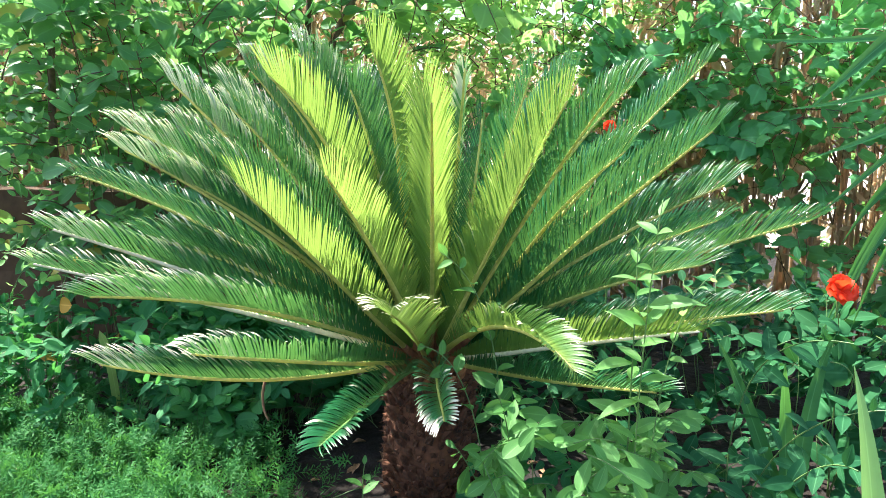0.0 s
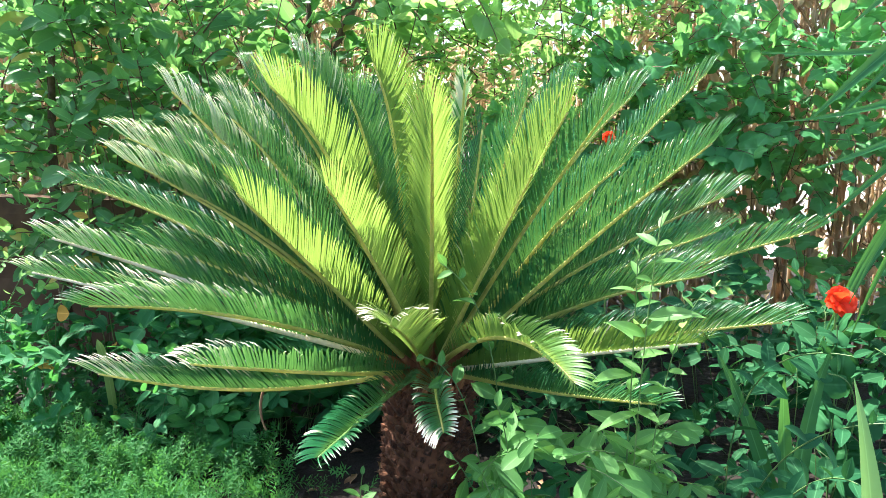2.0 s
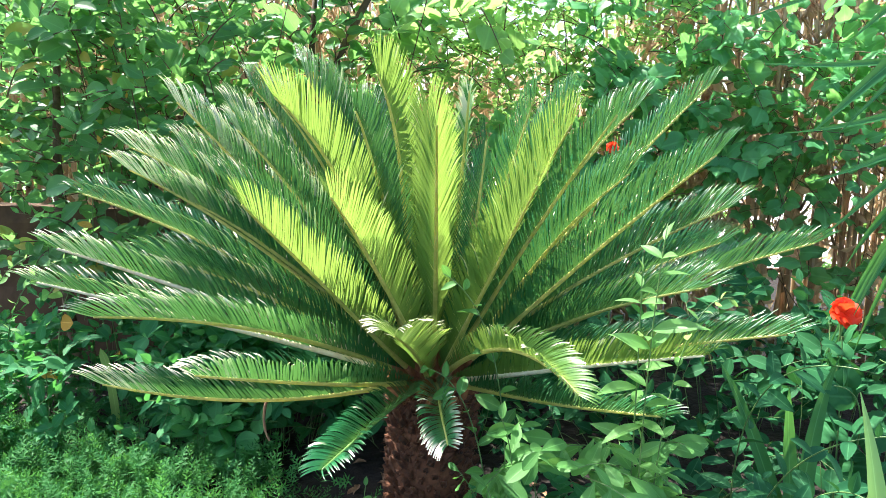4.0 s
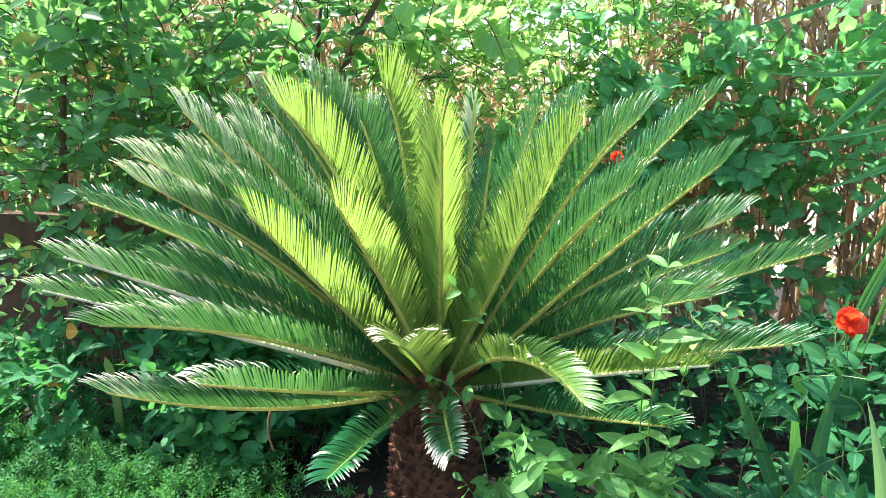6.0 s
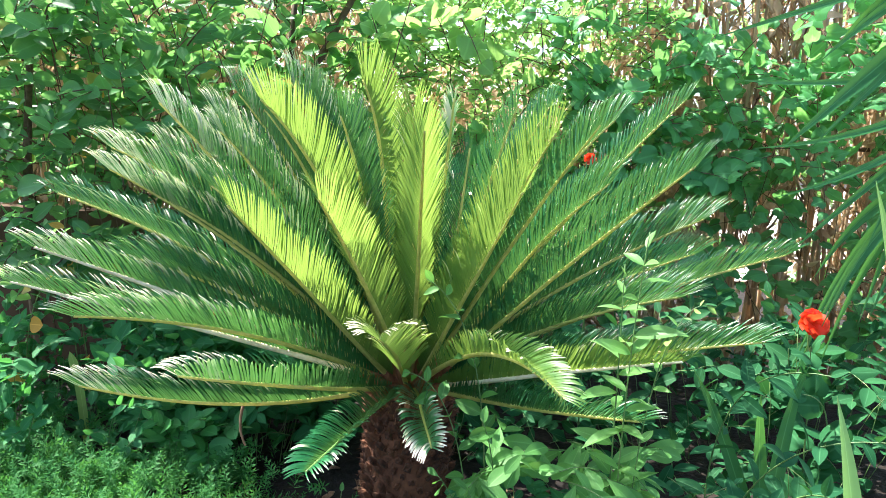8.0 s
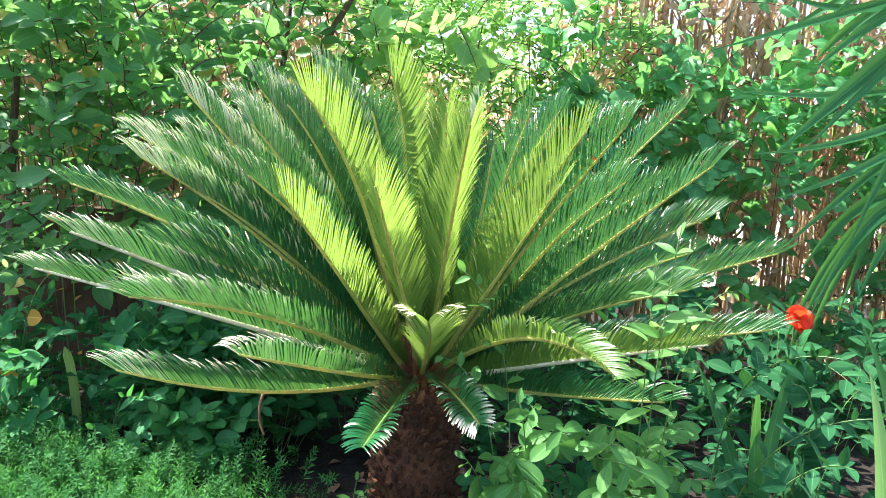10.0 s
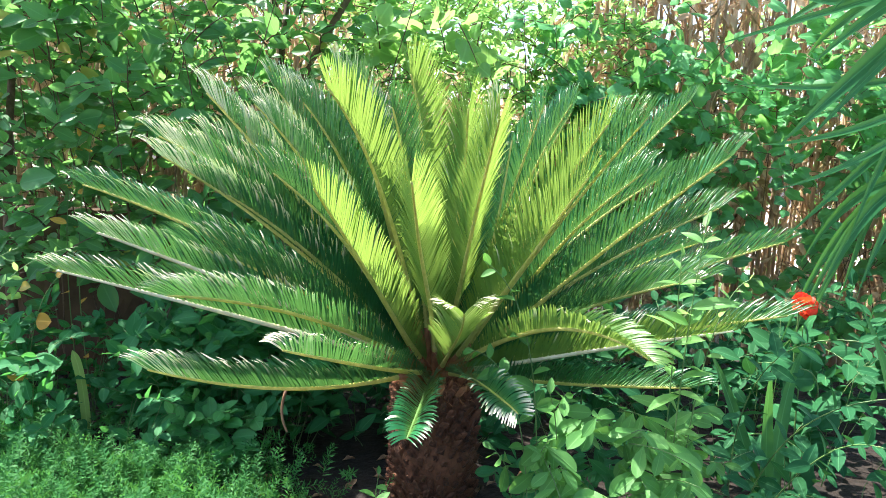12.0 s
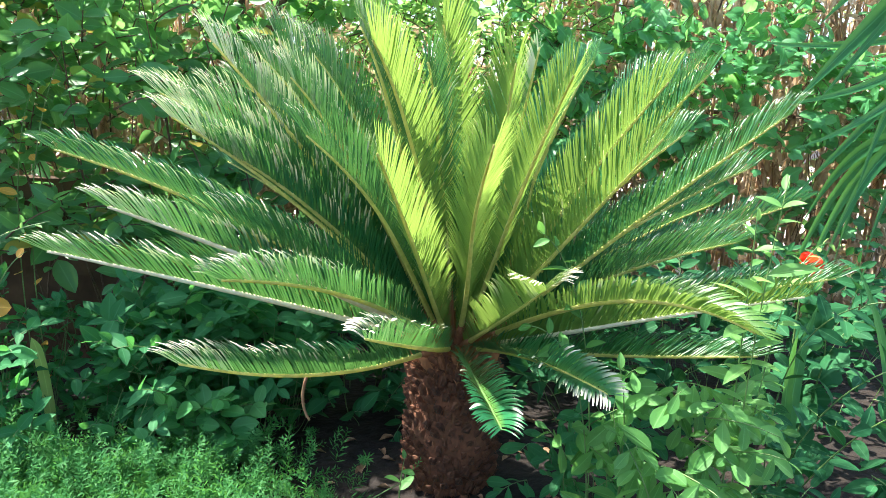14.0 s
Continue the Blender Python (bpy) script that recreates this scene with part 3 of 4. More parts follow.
frond((-0.52, 0.28, 1.14), (-0.84, 0.24, 1.48), 0.20, vee=54, dry=0.8, dry_end=0.6)
frond((-0.30, 0.24, 1.20), (-0.44, 0.18, 1.54), 0.20, vee=52, dry=0.4, dry_end=0.4)
frond((-0.60, 0.12, 0.96), (-0.96, 0.00, 1.16), 0.20, vee=54, dry=0.7, dry_end=0.4)
frond((-0.20, 0.10, 1.16), (-0.30, -0.04, 1.46), 0.19, vee=52)
# a withered, wispy frond end
frond((0.05, 0.14, 1.10), (0.085, 0.02, 1.50), 0.11, vee=50, dry=1.0, dry_end=1.0, pairs=50, end=0.97)


def inner_fronds():
    """Younger and hidden fronds that fill the crown."""
    for k in range(14):
        a = 2.39996 * k + 0.6
        steep = 0.60 + 0.60 * ((k * 0.618) % 1.0)
        out = np.array((math.cos(a), math.sin(a)))
        if out[1] < -0.5:
            continue
        reach, rise = 0.85 * math.cos(steep), 0.85 * math.sin(steep)
        tip = CROWN + np.array((out[0] * reach, out[1] * reach, rise * 0.98))
        mid = CROWN + np.array((out[0] * reach * 0.42, out[1] * reach * 0.42, rise * 0.58))
        frond(mid, tip, 0.22, vee=52)


inner_fronds()

# a withered stalk that hangs below the leaves
v, f = tube(bezier((-0.60, 0.10, 0.42), (-0.612, 0.10, 0.34), (-0.59, 0.085, 0.275), 8), np.linspace(0.006, 0.004, 8), 5)
part("dry_stalk", mesh_of("dry_stalk", v - np.array((CROWN[0], CROWN[1], 0)), f, LITTER), cycad, "dry tan hanging stalk")


# ---- back of the garden ----
def build_fence():
    """A screen of upright dry reeds on two rails."""
    fence = tagged(new("reed_fence"), "weathered tan reed screen fence behind the climbing leaves", "fence")
    fence.location = (0, 2.55, 0)
    shapes = []
    for k in range(6):
        pts = [(0.010 * math.sin(1.7 * k + 2.2 * s), 0.008 * math.cos(2.3 * k + 3 * s), 2.95 * s) for s in np.linspace(0, 1, 7)]
        v, f = tube(pts, np.linspace(0.010, 0.006, 7), 5)
        shapes.append(mesh_of("reed", v, f, REED))
    for k in range(290):
        x = -3.6 + 8.4 * (k + rng.uniform(-0.4, 0.4)) / 290
        tall = 0.62 if -0.6 < x < 1.0 else 0.80 if x < 0 else 1.10
        part("reed", shapes[k % 6], fence, m=pose(x, rng.uniform(-0.04, 0.04), -0.14, rng.normal() * 1.6, rng.normal() * 3.0, rng.uniform(0, 360)) @ Matrix.Diagonal((1.5, 1.5, tall * rng.uniform(0.82, 1.05), 1)))
    strands = []
    for k in range(2600):
        x = rng.uniform(-3.6, 4.6)
        top = rng.uniform(0.25, 1.0) * (3.1 if x > 0.9 else 2.75 if x < -0.5 else 1.9)
        long = rng.uniform(0.15, 0.6)
        a = np.array((x, rng.uniform(-0.16, 0.10), top))
        c = a + np.array((rng.normal() * 0.22, rng.normal() * 0.06, -long))
        c[2] = max(c[2], -0.12)
        strands.append(tube(bezier(a, (a + c) / 2 + rng.normal(size=3) * 0.04, c, 5), np.linspace(0.003, 0.009, 5) * rng.uniform(0.5, 1.3), 3))
    v, f = joined(strands)
    part("thatch", mesh_of("thatch", v, f, THATCH), fence, "shaggy brown dry thatch", kind="stuff")
    n = 6500
    x = np.where(rng.random(n) < 0.4, rng.uniform(0.8, 4.0, n), rng.uniform(-3.0, 4.4, n))
    p = np.stack([x, rng.uniform(-0.20, 0.12, n), rng.uniform(0.02, 1.0, n) * np.where((x > 0.9) | (x < -0.5), 2.7, 1.9)], -1)
    ways = rng.normal(size=(n, 3)) * (0.7, 0.5, 0.7) + (0, -0.2, -0.6)
    part("dry_foliage", cloud("dry_foliage", oval_leaf(0.40, 0.9, 0.1, 0.2, 0.05), p, turns(ways, rng.normal(size=(n, 3)) * 0.6 + (0, -1, 0.3)), rng.uniform(0.05, 0.12, n), THATCH), fence, "withered tan leaves caught in the reeds", kind="stuff")
    for z in (0.5, 1.4):
        v, f = tube([(x, 0.03, z + 0.01 * math.sin(x * 3)) for x in np.linspace(-3.7, 4.9, 30)], 0.016, 6)
        part("rail", mesh_of("rail", v, f, WOOD), fence)


build_fence()


def build_wall():
    """A low earth-coloured wall at the foot of the hedge."""
    bm = bmesh.new()
    bmesh.ops.create_grid(bm, x_segments=60, y_segments=10, size=1)
    for v in bm.verts:
        x, z = -2.6 + 1.5 * v.co.x, 0.36 + 0.50 * v.co.y
        v.co = (x, 1.95 + 0.03 * noise.noise(Vector((x * 4, 0, z * 5))), z)
    ex = bmesh.ops.extrude_face_region(bm, geom=bm.faces[:])
    bmesh.ops.translate(bm, vec=(0, 0.18, 0), verts=[e for e in ex["geom"] if isinstance(e, bmesh.types.BMVert)])
    me = bpy.data.meshes.new("low_wall")
    bm.to_mesh(me)
    me.materials.append(WALL)
    tagged(new("low_wall", me), "low rough brown earth wall behind the hedge", "wall", kind="structure")


build_wall()


def scattered(n, low, high):
    return rng.uniform(low, high, (n, 3))


def build_hedge():
    """The broad-leaved hedge on the one side."""
    n = 1750
    p = scattered(n, (-3.0, 0.95, 0.55), (-0.25, 2.1, 2.38))
    front = 1.0 + 0.35 * np.sin(p[:, 0] * 2.3) * np.cos(p[:, 2] * 2.1) + 0.55 * np.clip(p[:, 0] + 1.3, 0, 2)
    p = p[(p[:, 1] > front - 0.05) & ((p[:, 0] > -2.2) | (p[:, 1] > 1.5))]
    p = p[(p[:, 0] > -2.1) | (p[:, 2] > 0.95) | (p[:, 2] < 0.70)]
    clump = np.array([noise.noise(Vector(q) * 2.6) for q in p])
    p = p[clump > rng.uniform(-0.42, 0.10, len(p))]
    ways = np.stack([rng.normal(size=len(p)) * 0.6, -0.9 + 0.3 * rng.normal(size=len(p)), 0.45 + 0.4 * rng.normal(size=len(p))], -1)
    lines, places, turned, sizes = sprays(p, ways, 0.22, 6, face=(0, -0.75, 0.62), jitter=0.5)
    for k in range(16):
        foot = np.array((rng.uniform(-2.3, -0.5), rng.uniform(1.5, 2.0), GROUND))
        top = foot + np.array((rng.normal() * 0.4, -0.3 + rng.normal() * 0.2, rng.uniform(1.6, 2.5)))
        lines.append(bezier(foot, (foot + top) / 2 + rng.normal(size=3) * 0.08, top, 9))
    sizes = sizes * np.where(rng.random(len(sizes)) < 0.25, 0.150, 0.108) * rng.uniform(0.75, 1.15, len(sizes))
    hedge = leafy("hedge", "tall green hedge with broad glossy oval leaves", "hedge", oval_leaf(0.56, 0.75, 0.1, 0.07), HEDGE_LEAF, (-1.7, 1.6, 0), lines, places, turned, sizes, places[:, 1], WOOD, 0.0045)
    # thick branches that show between the leaves
    for k, (a, b, c) in enumerate((((-0.9, 1.9, 1.3), (-0.75, 1.85, 1.75), (-0.45, 1.8, 2.3)), ((-1.0, 2.0, 0), (-0.95, 1.95, 0.9), (-0.85, 1.9, 2.2)), ((-2.2, 1.7, 0), (-2.25, 1.65, 0.9), (-2.15, 1.6, 2.1)))):
        v, f = tube(bezier(a, b, c, 12), np.linspace(0.035, 0.016, 12), 8)
        part("branch", mesh_of("branch", v - np.array((-1.7, 1.6, 0)), f, WOOD), hedge)


build_hedge()


def build_vine():
    """The climber with lobed leaves over the fence."""
    n = 1500
    p = scattered(n, (-0.5, 1.75, 0.15), (3.9, 2.3, 2.35))
    thick = 0.55 + 0.45 * np.sin(p[:, 0] * 2.9 + 1) * np.sin(p[:, 2] * 3.1 + 0.6)
    share = np.clip(0.55 * thick + 0.45 * ((p[:, 2] > 1.15) & (p[:, 2] < 1.85)), 0.12, 1) * np.where((p[:, 0] > 1.4) & (p[:, 2] > 1.85), 0.50, 1) * np.where((p[:, 0] > 0.9) & (p[:, 2] < 1.25), 0.58, 1)
    keep = (rng.random(n) < share) & ((p[:, 0] > 0.65) | (p[:, 2] < 1.3))
    p = p[keep]
    ways = np.stack([rng.normal(size=len(p)), -0.5 + 0.4 * rng.normal(size=len(p)), -0.1 + 0.7 * rng.normal(size=len(p))], -1)
    lines, places, turned, sizes = sprays(p, ways, 0.28, 5, face=(0, -0.75, 0.65), jitter=0.4)
    for k in range(40):
        foot = np.array((rng.uniform(-0.3, 3.9), rng.uniform(2.2, 2.45), rng.uniform(0, 0.8)))
        top = foot + np.array((rng.normal() * 0.5, -0.2 * rng.random(), rng.uniform(0.8, 1.7)))
        lines.append(bezier(foot, (foot + top) / 2 + rng.normal(size=3) * 0.12, top, 9))
    leafy("climbing_vine", "climbing vine with lobed green leaves on the fence", "vine", ivy_leaf(), VINE_LEAF, (1.6, 2.2, 0), lines, places, turned, sizes * 0.112, places[:, 1], WOOD, 0.003)


build_vine()


def build_far_bush(name, label, low, high, n, leaf, mat, size, face, per=7, length=0.2):
    p = scattered(n, low, high)
    ways = rng.normal(size=(n, 3)) + (0, -0.4, 0.3)
    lines, places, turned, sizes = sprays(p, ways, length, per, face=face, jitter=0.6)
    base = ((low[0] + high[0]) / 2, (low[1] + high[1]) / 2, 0)
    for k in range(10):
        foot = np.array((rng.uniform(low[0], high[0]), rng.uniform(low[1], high[1]), GROUND))
        top = foot + np.array((rng.normal() * 0.3, rng.normal() * 0.2, high[2] * rng.uniform(0.6, 0.95)))
        lines.append(bezier(foot, (foot + top) / 2 + rng.normal(size=3) * 0.1, top, 9))
    return leafy(name, label, "bush", leaf, mat, base, lines[::2], places, turned, sizes * size, places[:, 1], WOOD, 0.004)


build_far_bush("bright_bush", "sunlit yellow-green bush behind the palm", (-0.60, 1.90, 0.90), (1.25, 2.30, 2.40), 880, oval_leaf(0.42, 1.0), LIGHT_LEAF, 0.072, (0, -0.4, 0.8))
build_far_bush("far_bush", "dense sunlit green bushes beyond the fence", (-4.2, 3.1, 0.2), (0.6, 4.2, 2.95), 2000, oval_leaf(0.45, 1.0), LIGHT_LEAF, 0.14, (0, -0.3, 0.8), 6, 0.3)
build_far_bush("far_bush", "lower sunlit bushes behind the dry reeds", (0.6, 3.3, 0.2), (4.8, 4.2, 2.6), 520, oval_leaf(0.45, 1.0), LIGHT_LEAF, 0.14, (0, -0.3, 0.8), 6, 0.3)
build_far_bush("big_leaf_creeper", "pale creeper with large rounded leaves above the palm", (-0.40, 1.45, 1.78), (0.25, 1.62, 2.02), 14, ivy_leaf(0.05), LIGHT_LEAF, 0.125, (0, -0.6, 0.7), 4, 0.2)


# ---- plants at the foot ----
def build_low_shrub(name, label, low, high, n, leaf, mat, size, per=6, length=0.14, face=(0, -0.4, 0.85), hang=0.0):
    p = scattered(n, low, high)
    # a gap in the leaves where the lone blade stands
    beside = np.abs((p[:, 0] + 1.59) - 0.5 * (0.88 - p[:, 1])) < 0.17
    p = p[~(beside & (p[:, 1] < 0.95) & (p[:, 2] > 0.02))]
    n = len(p)
    ways = np.stack([rng.normal(size=n) * 0.7, -0.5 + 0.6 * rng.normal(size=n), 0.6 + 0.4 * rng.normal(size=n)], -1)
    lines, places, turned, sizes = sprays(p, ways, length, per, face=face, jitter=0.4, hang=hang)
    base = ((low[0] + high[0]) / 2, (low[1] + high[1]) / 2, 0)
    for q in p[::3]:
        foot = np.array((q[0] * 0.8 + base[0] * 0.2, q[1] * 0.8 + base[1] * 0.2, GROUND))
        lines.append(bezier(foot, (foot + q) / 2 + rng.normal(size=3) * 0.02, q, 6))
    return leafy(name, label, "shrub", leaf, mat, base, lines, places, turned, sizes * size, places[:, 1], GREEN_STEM, 0.0022)


build_low_shrub("low_shrub", "low green shrub with small oval leaves", (-2.7, 0.25, -0.05), (-1.05, 1.25, 0.46), 460, oval_leaf(0.50, 0.9), LOW_LEAF, 0.085)
build_low_shrub("low_shrub", "low green shrub behind the drooping fronds", (-1.35, 0.66, 0.02), (-0.48, 1.15, 0.50), 190, oval_leaf(0.55, 0.9), LOW_LEAF, 0.105)
build_low_shrub("rosette_shrub", "small shrub with broad bright green leaves", (-1.06, 0.46, GROUND), (-0.82, 0.62, 0.20), 26, oval_leaf(0.56, 0.6, 0.06, 0.12, 0.0, 9), VINE_LEAF, 0.105, 7, 0.11)
build_low_shrub("front_shrub", "leafy shrub with bright green paddle leaves beside the trunk", (0.14, -0.62, 0.15), (0.70, -0.25, 0.56), 42, oval_leaf(0.42, 0.55, 0.05, 0.16, 0.0, 11, 0.62), SHRUB_LEAF, 0.102, 7, 0.16, (0, -0.6, 0.75), 0.7)
build_low_shrub("front_shrub", "low leafy shrub with green paddle leaves over the soil", (0.10, -0.28, -0.05), (0.62, 0.25, 0.22), 30, oval_leaf(0.42, 0.55, 0.05, 0.16, 0.0, 11, 0.62), LOW_LEAF, 0.092, 7, 0.15, (0, -0.6, 0.7), 0.6)
build_low_shrub("side_shrub", "shrub with oval leaves beside the strap leaves, shade put into its green", (0.72, -0.55, -0.06), (1.95, 0.40, 0.24), 66, oval_leaf(0.45, 0.8), SHADED_LEAF, 0.105, 7, 0.16, (0, -0.5, 0.8), 0.5)
build_low_shrub("back_shrub", "shrub at the foot of the fence, shade put into its green", (0.25, 0.55, -0.05), (2.9, 1.6, 0.62), 210, oval_leaf(0.5, 0.8), SHADED_LEAF, 0.11, 6, 0.2)
build_low_shrub("back_shrub", "undergrowth behind the shaggy trunk, shade put into its green", (-0.62, 0.75, -0.06), (0.30, 1.6, 0.50), 130, oval_leaf(0.5, 0.8), SHADED_LEAF, 0.10, 6, 0.18)


def build_fern():
    """Fine-needled ground cover, clump by clump."""
    sprig_v, sprig_f, sprig_uv = [], [], []
    for k in range(30):
        s = (k + 1) / 30
        a = 2.4 * k
        o = np.array((0.0, s, 0.10 * math.sin(3 * s)))
        d = unit(np.array((math.cos(a), 0.55, math.sin(a)))) * 0.30 * (1.15 - 0.7 * s)
        w = unit(np.cross(d, (0.3, 1, 0.2))) * 0.026
        b = len(sprig_v)
        sprig_v += [o, o + d * 0.5 - w, o + d * 0.5 + w, o + d]
        sprig_f += [(b, b + 1, b + 2), (b + 1, b + 3, b + 2)]
        sprig_uv += [(0.5, 0), (0, 0.5), (1, 0.5), (0.5, 1)]
    leaf = (np.array(sprig_v), sprig_f, np.array(sprig_uv))
    for k in range(16):
        centre = np.array((-1.78 + 0.34 * (k % 4) + rng.uniform(-0.1, 0.1), -0.55 + 0.30 * (k // 4) + rng.uniform(-0.08, 0.08), GROUND))
        n = 200 if centre[0] < -1.0 else 80
        p = centre * (1, 1, 0) + np.stack([rng.normal(size=n) * 0.17, rng.normal(size=n) * 0.14, np.zeros(n)], -1)
        top = (0.17 if centre[1] < -0.2 else 0.10) * (1.0 if centre[0] < -1.3 else 0.6 if centre[0] < -1.0 else 0.3) + 0.10 * np.array([noise.noise(Vector((q[0] * 3, q[1] * 3, 5.0))) for q in p])
        p[:, 2] = GROUND + (top - GROUND) * rng.uniform(0.2, 1.0, n) ** 0.6
        ways = rng.normal(size=(n, 3)) * 0.7 + (0, -0.25, 0.7)
        me = cloud("fern_foliage", leaf, p - centre, turns(ways, rng.normal(size=(n, 3))), rng.uniform(0.08, 0.14, n), FERN)
        thing = tagged(new("asparagus_fern"), "feathery bright green asparagus fern covering the soil", "fern", "ground cover")
        thing.location = centre
        part("foliage", me, thing, kind="stuff")
        for q in p[::40] - centre:
            v, f = tube(bezier(q * (0.3, 0.3, 0) - (0, 0, 0.02), q * (0.7, 0.7, 0.6), q, 6), np.linspace(0.003, 0.0015, 6), 5)
            part("stem", mesh_of("fern_stem", v, f, GREEN_STEM), thing)


build_fern()


# ---- strap-leaved plants ----
def strap_mesh(a, b, c, wide, mat, origin, fold=0.25, facing=(0, -1, 0.4), taper=0.75):
    pts = bezier(a, b, c, 16)
    way = unit(np.gradient(pts, axis=0))
    side = unit(np.cross(way, np.asarray(facing, float)))
    up = np.cross(side, way)
    verts, uvs = [], []
    for i in range(16):
        s = i / 15
        w = wide / 2 * (min(1, 0.6 + 2 * s)) * max(0.02, (1 - max(0, (s - (1 - taper)) / taper) ** 1.6))
        for u in (-1, -0.5, 0, 0.5, 1):
            verts.append(pts[i] + side[i] * w * u + up[i] * (fold * abs(u) * w) - np.asarray(origin))
            uvs.append((0.5 + 0.5 * u, s))
    faces = [(5 * i + j, 5 * i + j + 1, 5 * i + j + 6, 5 * i + j + 5) for i in range(15) for j in range(4)]
    return mesh_of("strap", verts, faces, mat, uvs)


def build_strap_plants():
    foot = np.array((2.22, 0.55, GROUND))
    tall = tagged(new("screw_palm"), "tall plant with long folded green strap leaves", "plant")
    tall.location = foot
    v, f = tube([(0, 0, -0.02), (0.01, 0.01, 0.6), (0.02, 0.01, 2.32)], [0.06, 0.05, 0.045], 10)
    part("trunk", mesh_of("strap_trunk", v, f, WOOD), tall)
    heart, lower = np.array((2.25, 0.57, 2.20)), np.array((2.22, 0.55, 1.78))
    for top, mid, tip, wide in ((heart, (1.78, 0.49, 1.83), (1.27, 0.385, 1.375), 0.115), (heart, (1.83, 0.46, 1.86), (1.34, 0.36, 1.36), 0.06), (heart, (1.55, 0.50, 1.95), (1.02, 0.50, 1.765), 0.042), (heart, (1.75, 0.7, 2.02), (1.35, 0.75, 2.10), 0.055), (lower, (1.62, 0.5, 1.64), (1.09, 0.48, 1.62), 0.04), (lower, (1.72, 0.45, 1.50), (1.17, 0.40, 1.37), 0.045), (lower, (1.75, 0.4, 1.42), (1.22, 0.3, 1.20), 0.045), (lower, (1.8, 0.5, 1.40), (1.35, 0.45, 0.98), 0.05), (lower, (1.9, 0.5, 1.55), (1.58, 0.35, 1.00), 0.065), (lower, (1.98, 0.4, 1.5), (1.72, 0.25, 0.88), 0.07), (lower, (2.05, 0.35, 1.5), (1.88, 0.15, 0.90), 0.07), (lower, (1.95, 0.6, 1.4), (1.70, 0.55, 0.70), 0.07)):
        part("leaf", strap_mesh(top, mid, tip, wide, STRAP, foot), tall)
    for k in range(36):
        a, e = rng.uniform(0, 2 * math.pi), rng.uniform(-0.5, 1.2)
        d = np.array((math.cos(a) * math.cos(e), math.sin(a) * math.cos(e), math.sin(e)))
        tip = heart + d * rng.uniform(0.7, 1.05) + np.array((0, 0, -0.16 * math.cos(e)))
        part("leaf", strap_mesh(heart, heart + d * 0.5, tip, 0.072, STRAP, foot), tall)
    skirt = np.array((2.21, 0.56, 1.15))
    for k in range(8):
        a = radians(150 + 11 * k + rng.uniform(-5, 5))
        d = np.array((math.cos(a), 0.55 * math.sin(a) - 0.1, 0.0))
        reach, sink = rng.uniform(0.55, 0.85), rng.uniform(0.05, 0.75)
        mid = skirt + d * reach * 0.55 + np.array((0, 0, 0.14 - 0.2 * sink))
        part("leaf", strap_mesh(skirt, mid, skirt + d * reach + np.array((0, 0, -sink)), rng.uniform(0.05, 0.085), STRAP, foot), tall)
    low = tagged(new("strap_clump"), "clump of broad dark green strap leaves near the soil", "plant")
    low.location = (1.25, 0.15, GROUND)
    for mid, tip, wide in (((1.08, 0.15, 0.34), (0.95, 0.15, 0.60), 0.055), ((1.18, 0.1, 0.32), (1.12, 0.0, 0.58), 0.055), ((1.30, 0.2, 0.36), (1.36, 0.2, 0.62), 0.06)):
        part("leaf", strap_mesh((1.25, 0.15, GROUND - 0.01), mid, tip, wide, STRAP, (1.25, 0.15, GROUND)), low)
    side = tagged(new("strap_clump"), "tall clump of arching strap leaves beside the red flower", "plant")
    side.location = (1.95, 0.35, GROUND)
    for mid, tip, wide in (((2.1, 0.3, 0.65), (2.2, 0.2, 1.25), 0.07), ((1.90, 0.42, 0.36), (1.76, 0.50, 0.74), 0.06)):
        part("leaf", strap_mesh((1.95, 0.35, GROUND - 0.01), mid, tip, wide, STRAP, (1.95, 0.35, GROUND)), side)
    pale = tagged(new("pale_blade_plant"), "pale green sword leaves standing up before the shrub", "plant")
    pale.location = (1.0, -1.0, GROUND)
    part("leaf", strap_mesh((0.985, -1.0, GROUND - 0.01), (0.925, -1.0, 0.5), (0.861, -0.96, 0.894), 0.075, PALE_STRAP, (1.0, -1.0, GROUND), 0.3, (0, -1, 0.1), 0.85), pale)
    part("leaf", strap_mesh((1.22, -1.0, GROUND - 0.01), (1.02, -1.0, 0.75), (0.868, -0.99, 1.31), 0.075, PALE_STRAP, (1.0, -1.0, GROUND), 0.3, (0, -1, 0.1), 0.85), pale)
    lone = tagged(new("lone_blade"), "single stubby yellow-green blade among the low shrubs", "plant")
    lone.location = (-1.57, 0.88, GROUND)
    part("leaf", strap_mesh((-1.56, 0.88, GROUND - 0.01), (-1.585, 0.88, 0.17), (-1.625, 0.875, 0.335), 0.042, STUB_BLADE, (-1.57, 0.88, GROUND), 0.2, (0, -1, 0.1), 0.18), lone)


build_strap_plants()


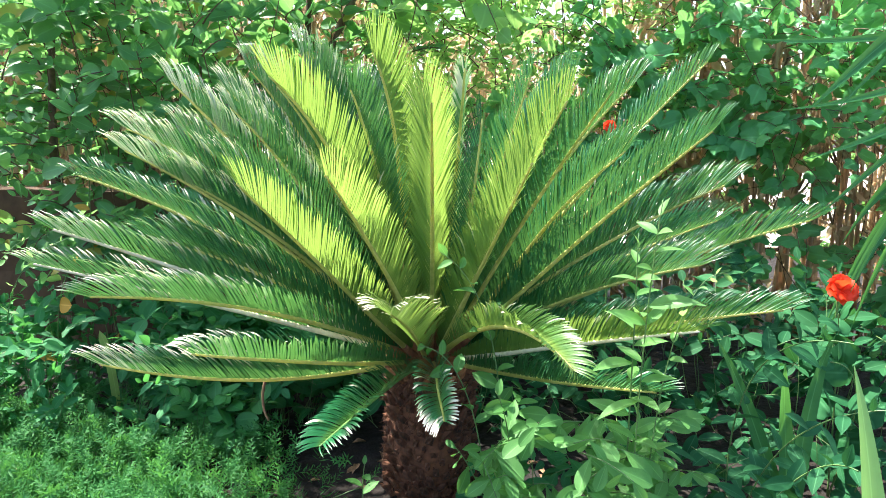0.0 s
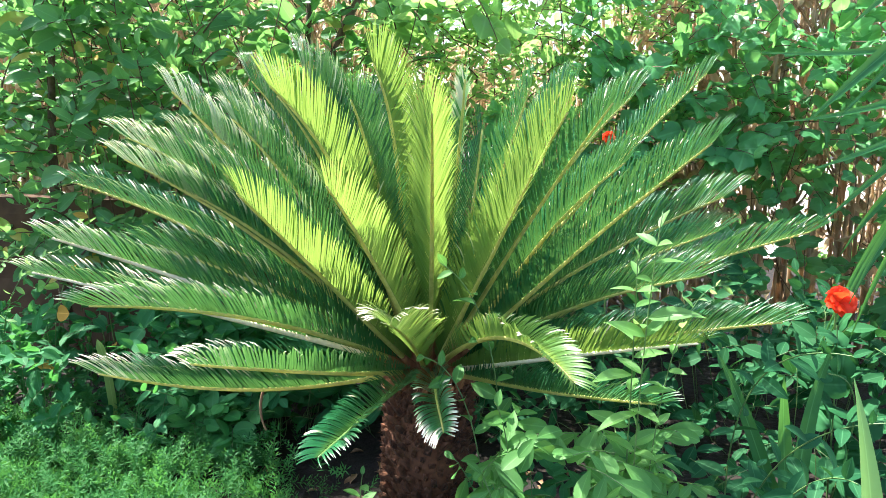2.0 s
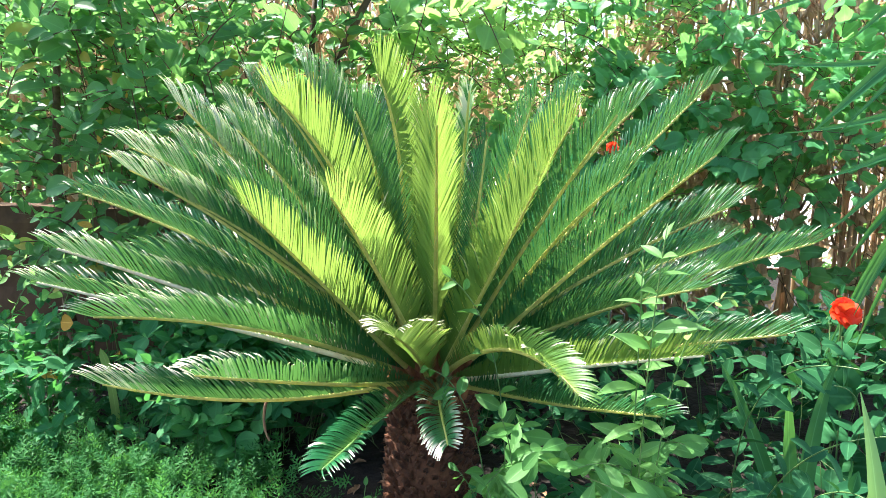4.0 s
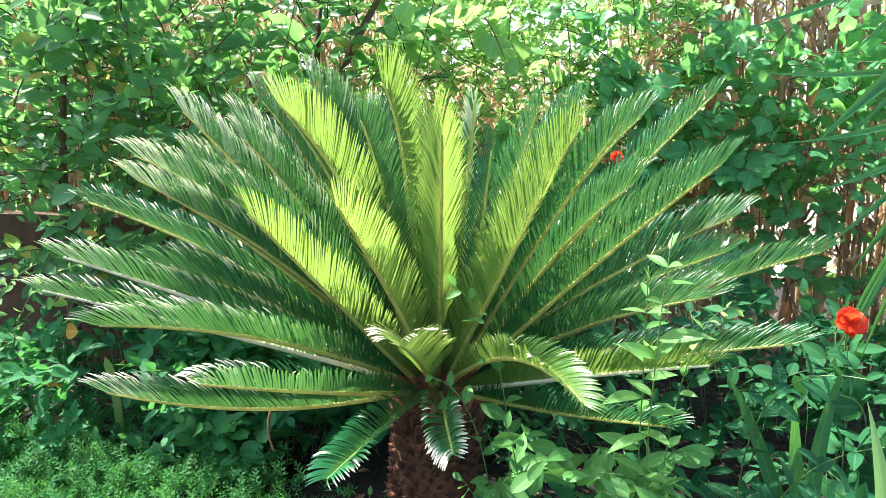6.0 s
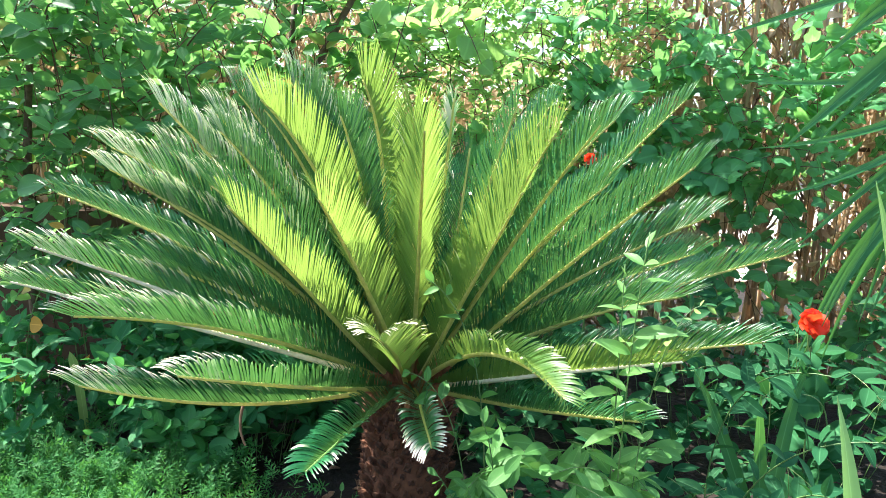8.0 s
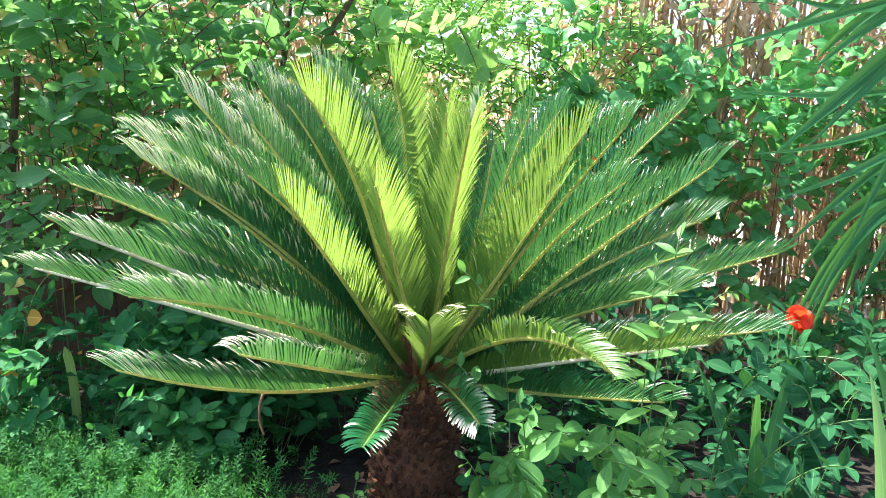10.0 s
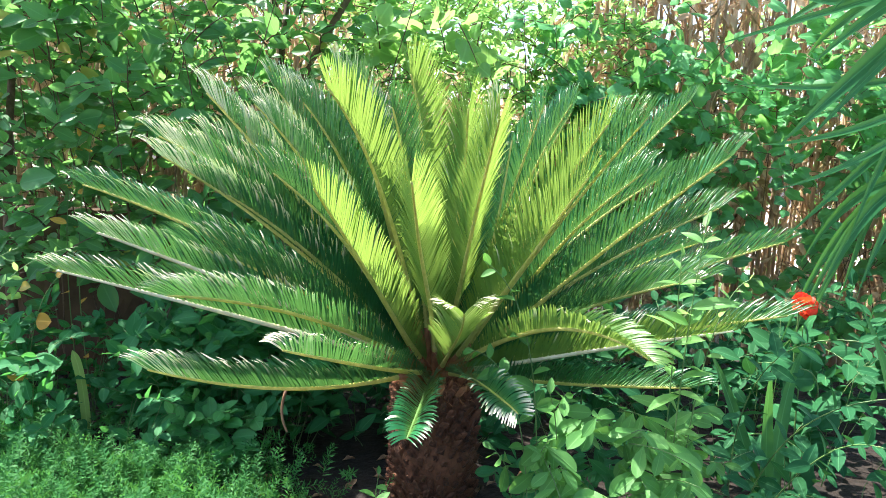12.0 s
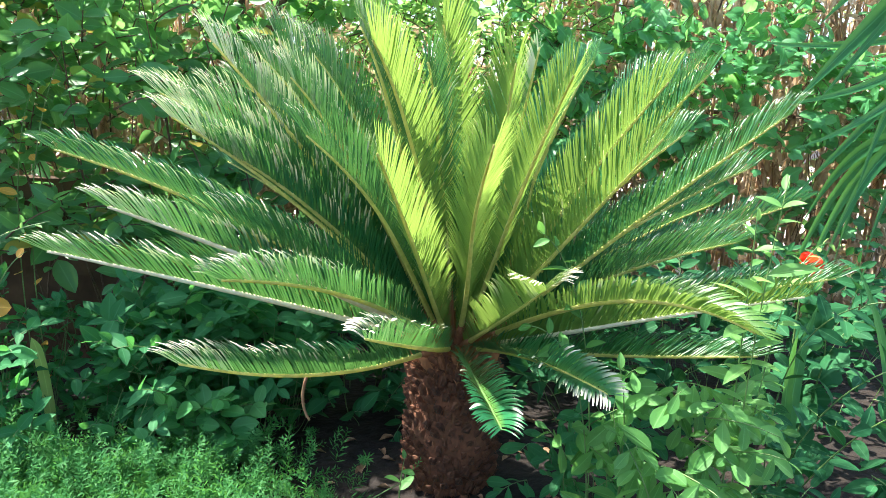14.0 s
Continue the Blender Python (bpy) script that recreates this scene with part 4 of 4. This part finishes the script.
def build_flower(centre, size, name="hibiscus_flower", label="bright red ruffled hibiscus flower"):
    thing = tagged(new(name), label, "flower")
    thing.location = centre
    petal = oval_leaf(0.95, 0.5, -0.1, 0.25, 0.10, 12, 0.62)
    me = mesh_of("petal", petal[0] * size, petal[1], PETAL, petal[2])
    for k in range(13):
        part("petal", me, thing, m=pose(0, 0, 0, 70 + rng.uniform(-30, 20), 0, 0) @ pose(0, 0, 0, 0, 0, 360 / 5.5 * k + rng.uniform(-15, 15)) @ pose(0, 0, 0, 35 + 25 * (k > 5), 0, 0))
    v, f = tube(bezier((0, 0.02, 0), (0.02, 0.05, -0.2), (0.05, 0.10, GROUND - centre[2]), 9), 0.004, 5)
    part("stalk", mesh_of("flower_stalk", v, f, GREEN_STEM), thing)
    return thing


build_flower((1.45, 0.40, 0.728), 0.060)
build_flower((0.643, 0.765, 1.30), 0.028, label="small red hibiscus flower behind the palm fronds")


def shoot(name, label, stems, leaf, mat, size, gap, radius=0.003, spread=1.0, face=(0, -0.4, 0.8)):
    """A loose plant of a few long stems with leaves in turn along them; each leaf and stem is a part."""
    base = np.array((stems[0][0][0], stems[0][0][1], GROUND))
    thing = tagged(new(name), label, "plant")
    thing.location = base
    me = mesh_of("leaf", leaf[0], leaf[1], mat, leaf[2])
    back = Matrix.Translation(-Vector(base))
    for a, b, c in stems:
        pts = bezier(a, b, c, 24)
        v, f = tube(pts - base, np.linspace(radius, radius * 0.5, 24), 5)
        part("stem", mesh_of("stem", v, f, GREEN_STEM), thing)
        length = np.linalg.norm(np.diff(pts, axis=0), axis=1).sum()
        count = max(3, int(length / gap))
        turn = rng.uniform(0, 6)
        for k in range(count):
            s = (k + 0.8) / count
            i = min(22, int(s * 23))
            way = unit(pts[i + 1] - pts[i])
            side = unit(np.cross(way, (math.cos(turn), math.sin(turn), 0.3)))
            turn += 2.4
            d = way * (0.45 if k < count - 1 else 1.5) + side * spread + rng.normal(size=3) * 0.15
            m = back @ matrix_of(pts[i], turns(d[None], (np.asarray(face) + rng.normal(size=3) * 0.35)[None])[0], size * rng.uniform(0.7, 1.15) * (1.0 if s < 0.8 else 0.6))
            part("leaf", me, thing, m=m)
    return thing


shoot("upright_shoot", "slender upright shoots with narrow pale green leaves", (((0.55, -0.45, GROUND), (0.55, -0.47, 0.55), (0.543, -0.485, 1.06)), ((0.58, -0.46, GROUND), (0.565, -0.50, 0.6), (0.585, -0.54, 1.15))), oval_leaf(0.34, 0.9, 0.06, 0.22), LIGHT_LEAF, 0.116, 0.045)
shoot("upright_shoot", "thin side shoot with small pale green leaves", (((0.60, -0.46, GROUND), (0.63, -0.50, 0.72), (0.76, -0.52, 0.97)),), oval_leaf(0.36, 0.9, 0.06, 0.2), LIGHT_LEAF, 0.055, 0.06, 0.0022)
shoot("trailing_branch", "trailing leafy branch with small oval leaves", (((0.95, -0.15, GROUND), (0.92, -0.25, 0.58), (1.10, -0.54, 0.80)), ((0.95, -0.15, GROUND), (1.0, -0.35, 0.45), (1.25, -0.60, 0.66)), ((0.9, -0.2, GROUND), (0.95, -0.5, 0.40), (1.0, -0.75, 0.58))), oval_leaf(0.42, 0.8, 0.06, 0.18), SHADED_LEAF, 0.095, 0.045)
shoot("twining_vine", "thin twining vine with a few oval leaves before the crown", (((0.22, -0.30, GROUND), (0.20, -0.22, 0.62), (0.03, -0.22, 0.95)), ((0.20, -0.34, GROUND), (0.14, -0.34, 0.50), (-0.02, -0.30, 0.69)), ((0.24, -0.4, GROUND), (0.25, -0.42, 0.36), (0.20, -0.45, 0.62))), oval_leaf(0.48, 0.8, 0.1, 0.18), SHRUB_LEAF, 0.080, 0.062, 0.0025)
shoot("hibiscus_plant", "hibiscus leaves hanging below the red flower", (((1.50, 0.43, GROUND), (1.46, 0.38, 0.4), (1.42, 0.33, 0.66)), ((1.50, 0.43, GROUND), (1.5, 0.3, 0.35), (1.35, 0.2, 0.52))), ivy_leaf(0.08), SHADED_LEAF, 0.13, 0.07, 0.004)
shoot("seedling", "small seedling with oval leaves on the soil", (((-0.27, 0.17, GROUND), (-0.27, 0.16, 0.0), (-0.26, 0.15, 0.10)),), oval_leaf(0.5, 0.8), SHRUB_LEAF, 0.07, 0.04)
shoot("budding_branch", "thin branch with small pale leaves beside the fronds", (((-1.95, 0.75, GROUND), (-1.85, 0.60, 0.55), (-1.42, 0.42, 0.86)), ((-1.95, 0.75, GROUND), (-1.98, 0.62, 0.5), (-1.66, 0.48, 0.84))), oval_leaf(0.42, 0.8), LIGHT_LEAF, 0.055, 0.045)
shoot("yellowed_sprig", "sprig with round yellow-orange withering leaves", (((-1.80, 0.85, GROUND), (-1.72, 0.72, 0.45), (-1.56, 0.64, 0.72)),), oval_leaf(0.85, 0.5), ORANGE_LEAF, 0.08, 0.24)


shoot("yellowing_twig", "twig with withering yellow-orange leaves before the hedge", (((-1.60, 1.10, GROUND), (-1.63, 0.98, 0.85), (-1.46, 0.96, 1.52)), ((-1.66, 1.10, GROUND), (-1.68, 0.97, 0.8), (-1.60, 0.95, 1.30))), oval_leaf(0.48, 0.8), ORANGE_LEAF, 0.065, 0.17)


def build_litter():
    """Dry leaves and bits on the soil round the trunk."""
    leaf = oval_leaf(0.4, 0.9, 0.2, 0.1, 0.05)
    me = mesh_of("dry_leaf", leaf[0], leaf[1], LITTER, leaf[2])
    for k in range(70):
        x, y = rng.uniform(-0.75, 0.6), rng.uniform(-0.4, 0.8)
        ob = tagged(new("dry_leaf", me), "curled dry brown leaf on the soil", "leaf", "dry leaves on the soil")
        ob.matrix_basis = pose(x, y, ground_height(x, y) + 0.008, rng.uniform(-15, 15), rng.uniform(-15, 15), rng.uniform(0, 360)) @ Matrix.Scale(rng.uniform(0.04, 0.08), 4)


build_litter()
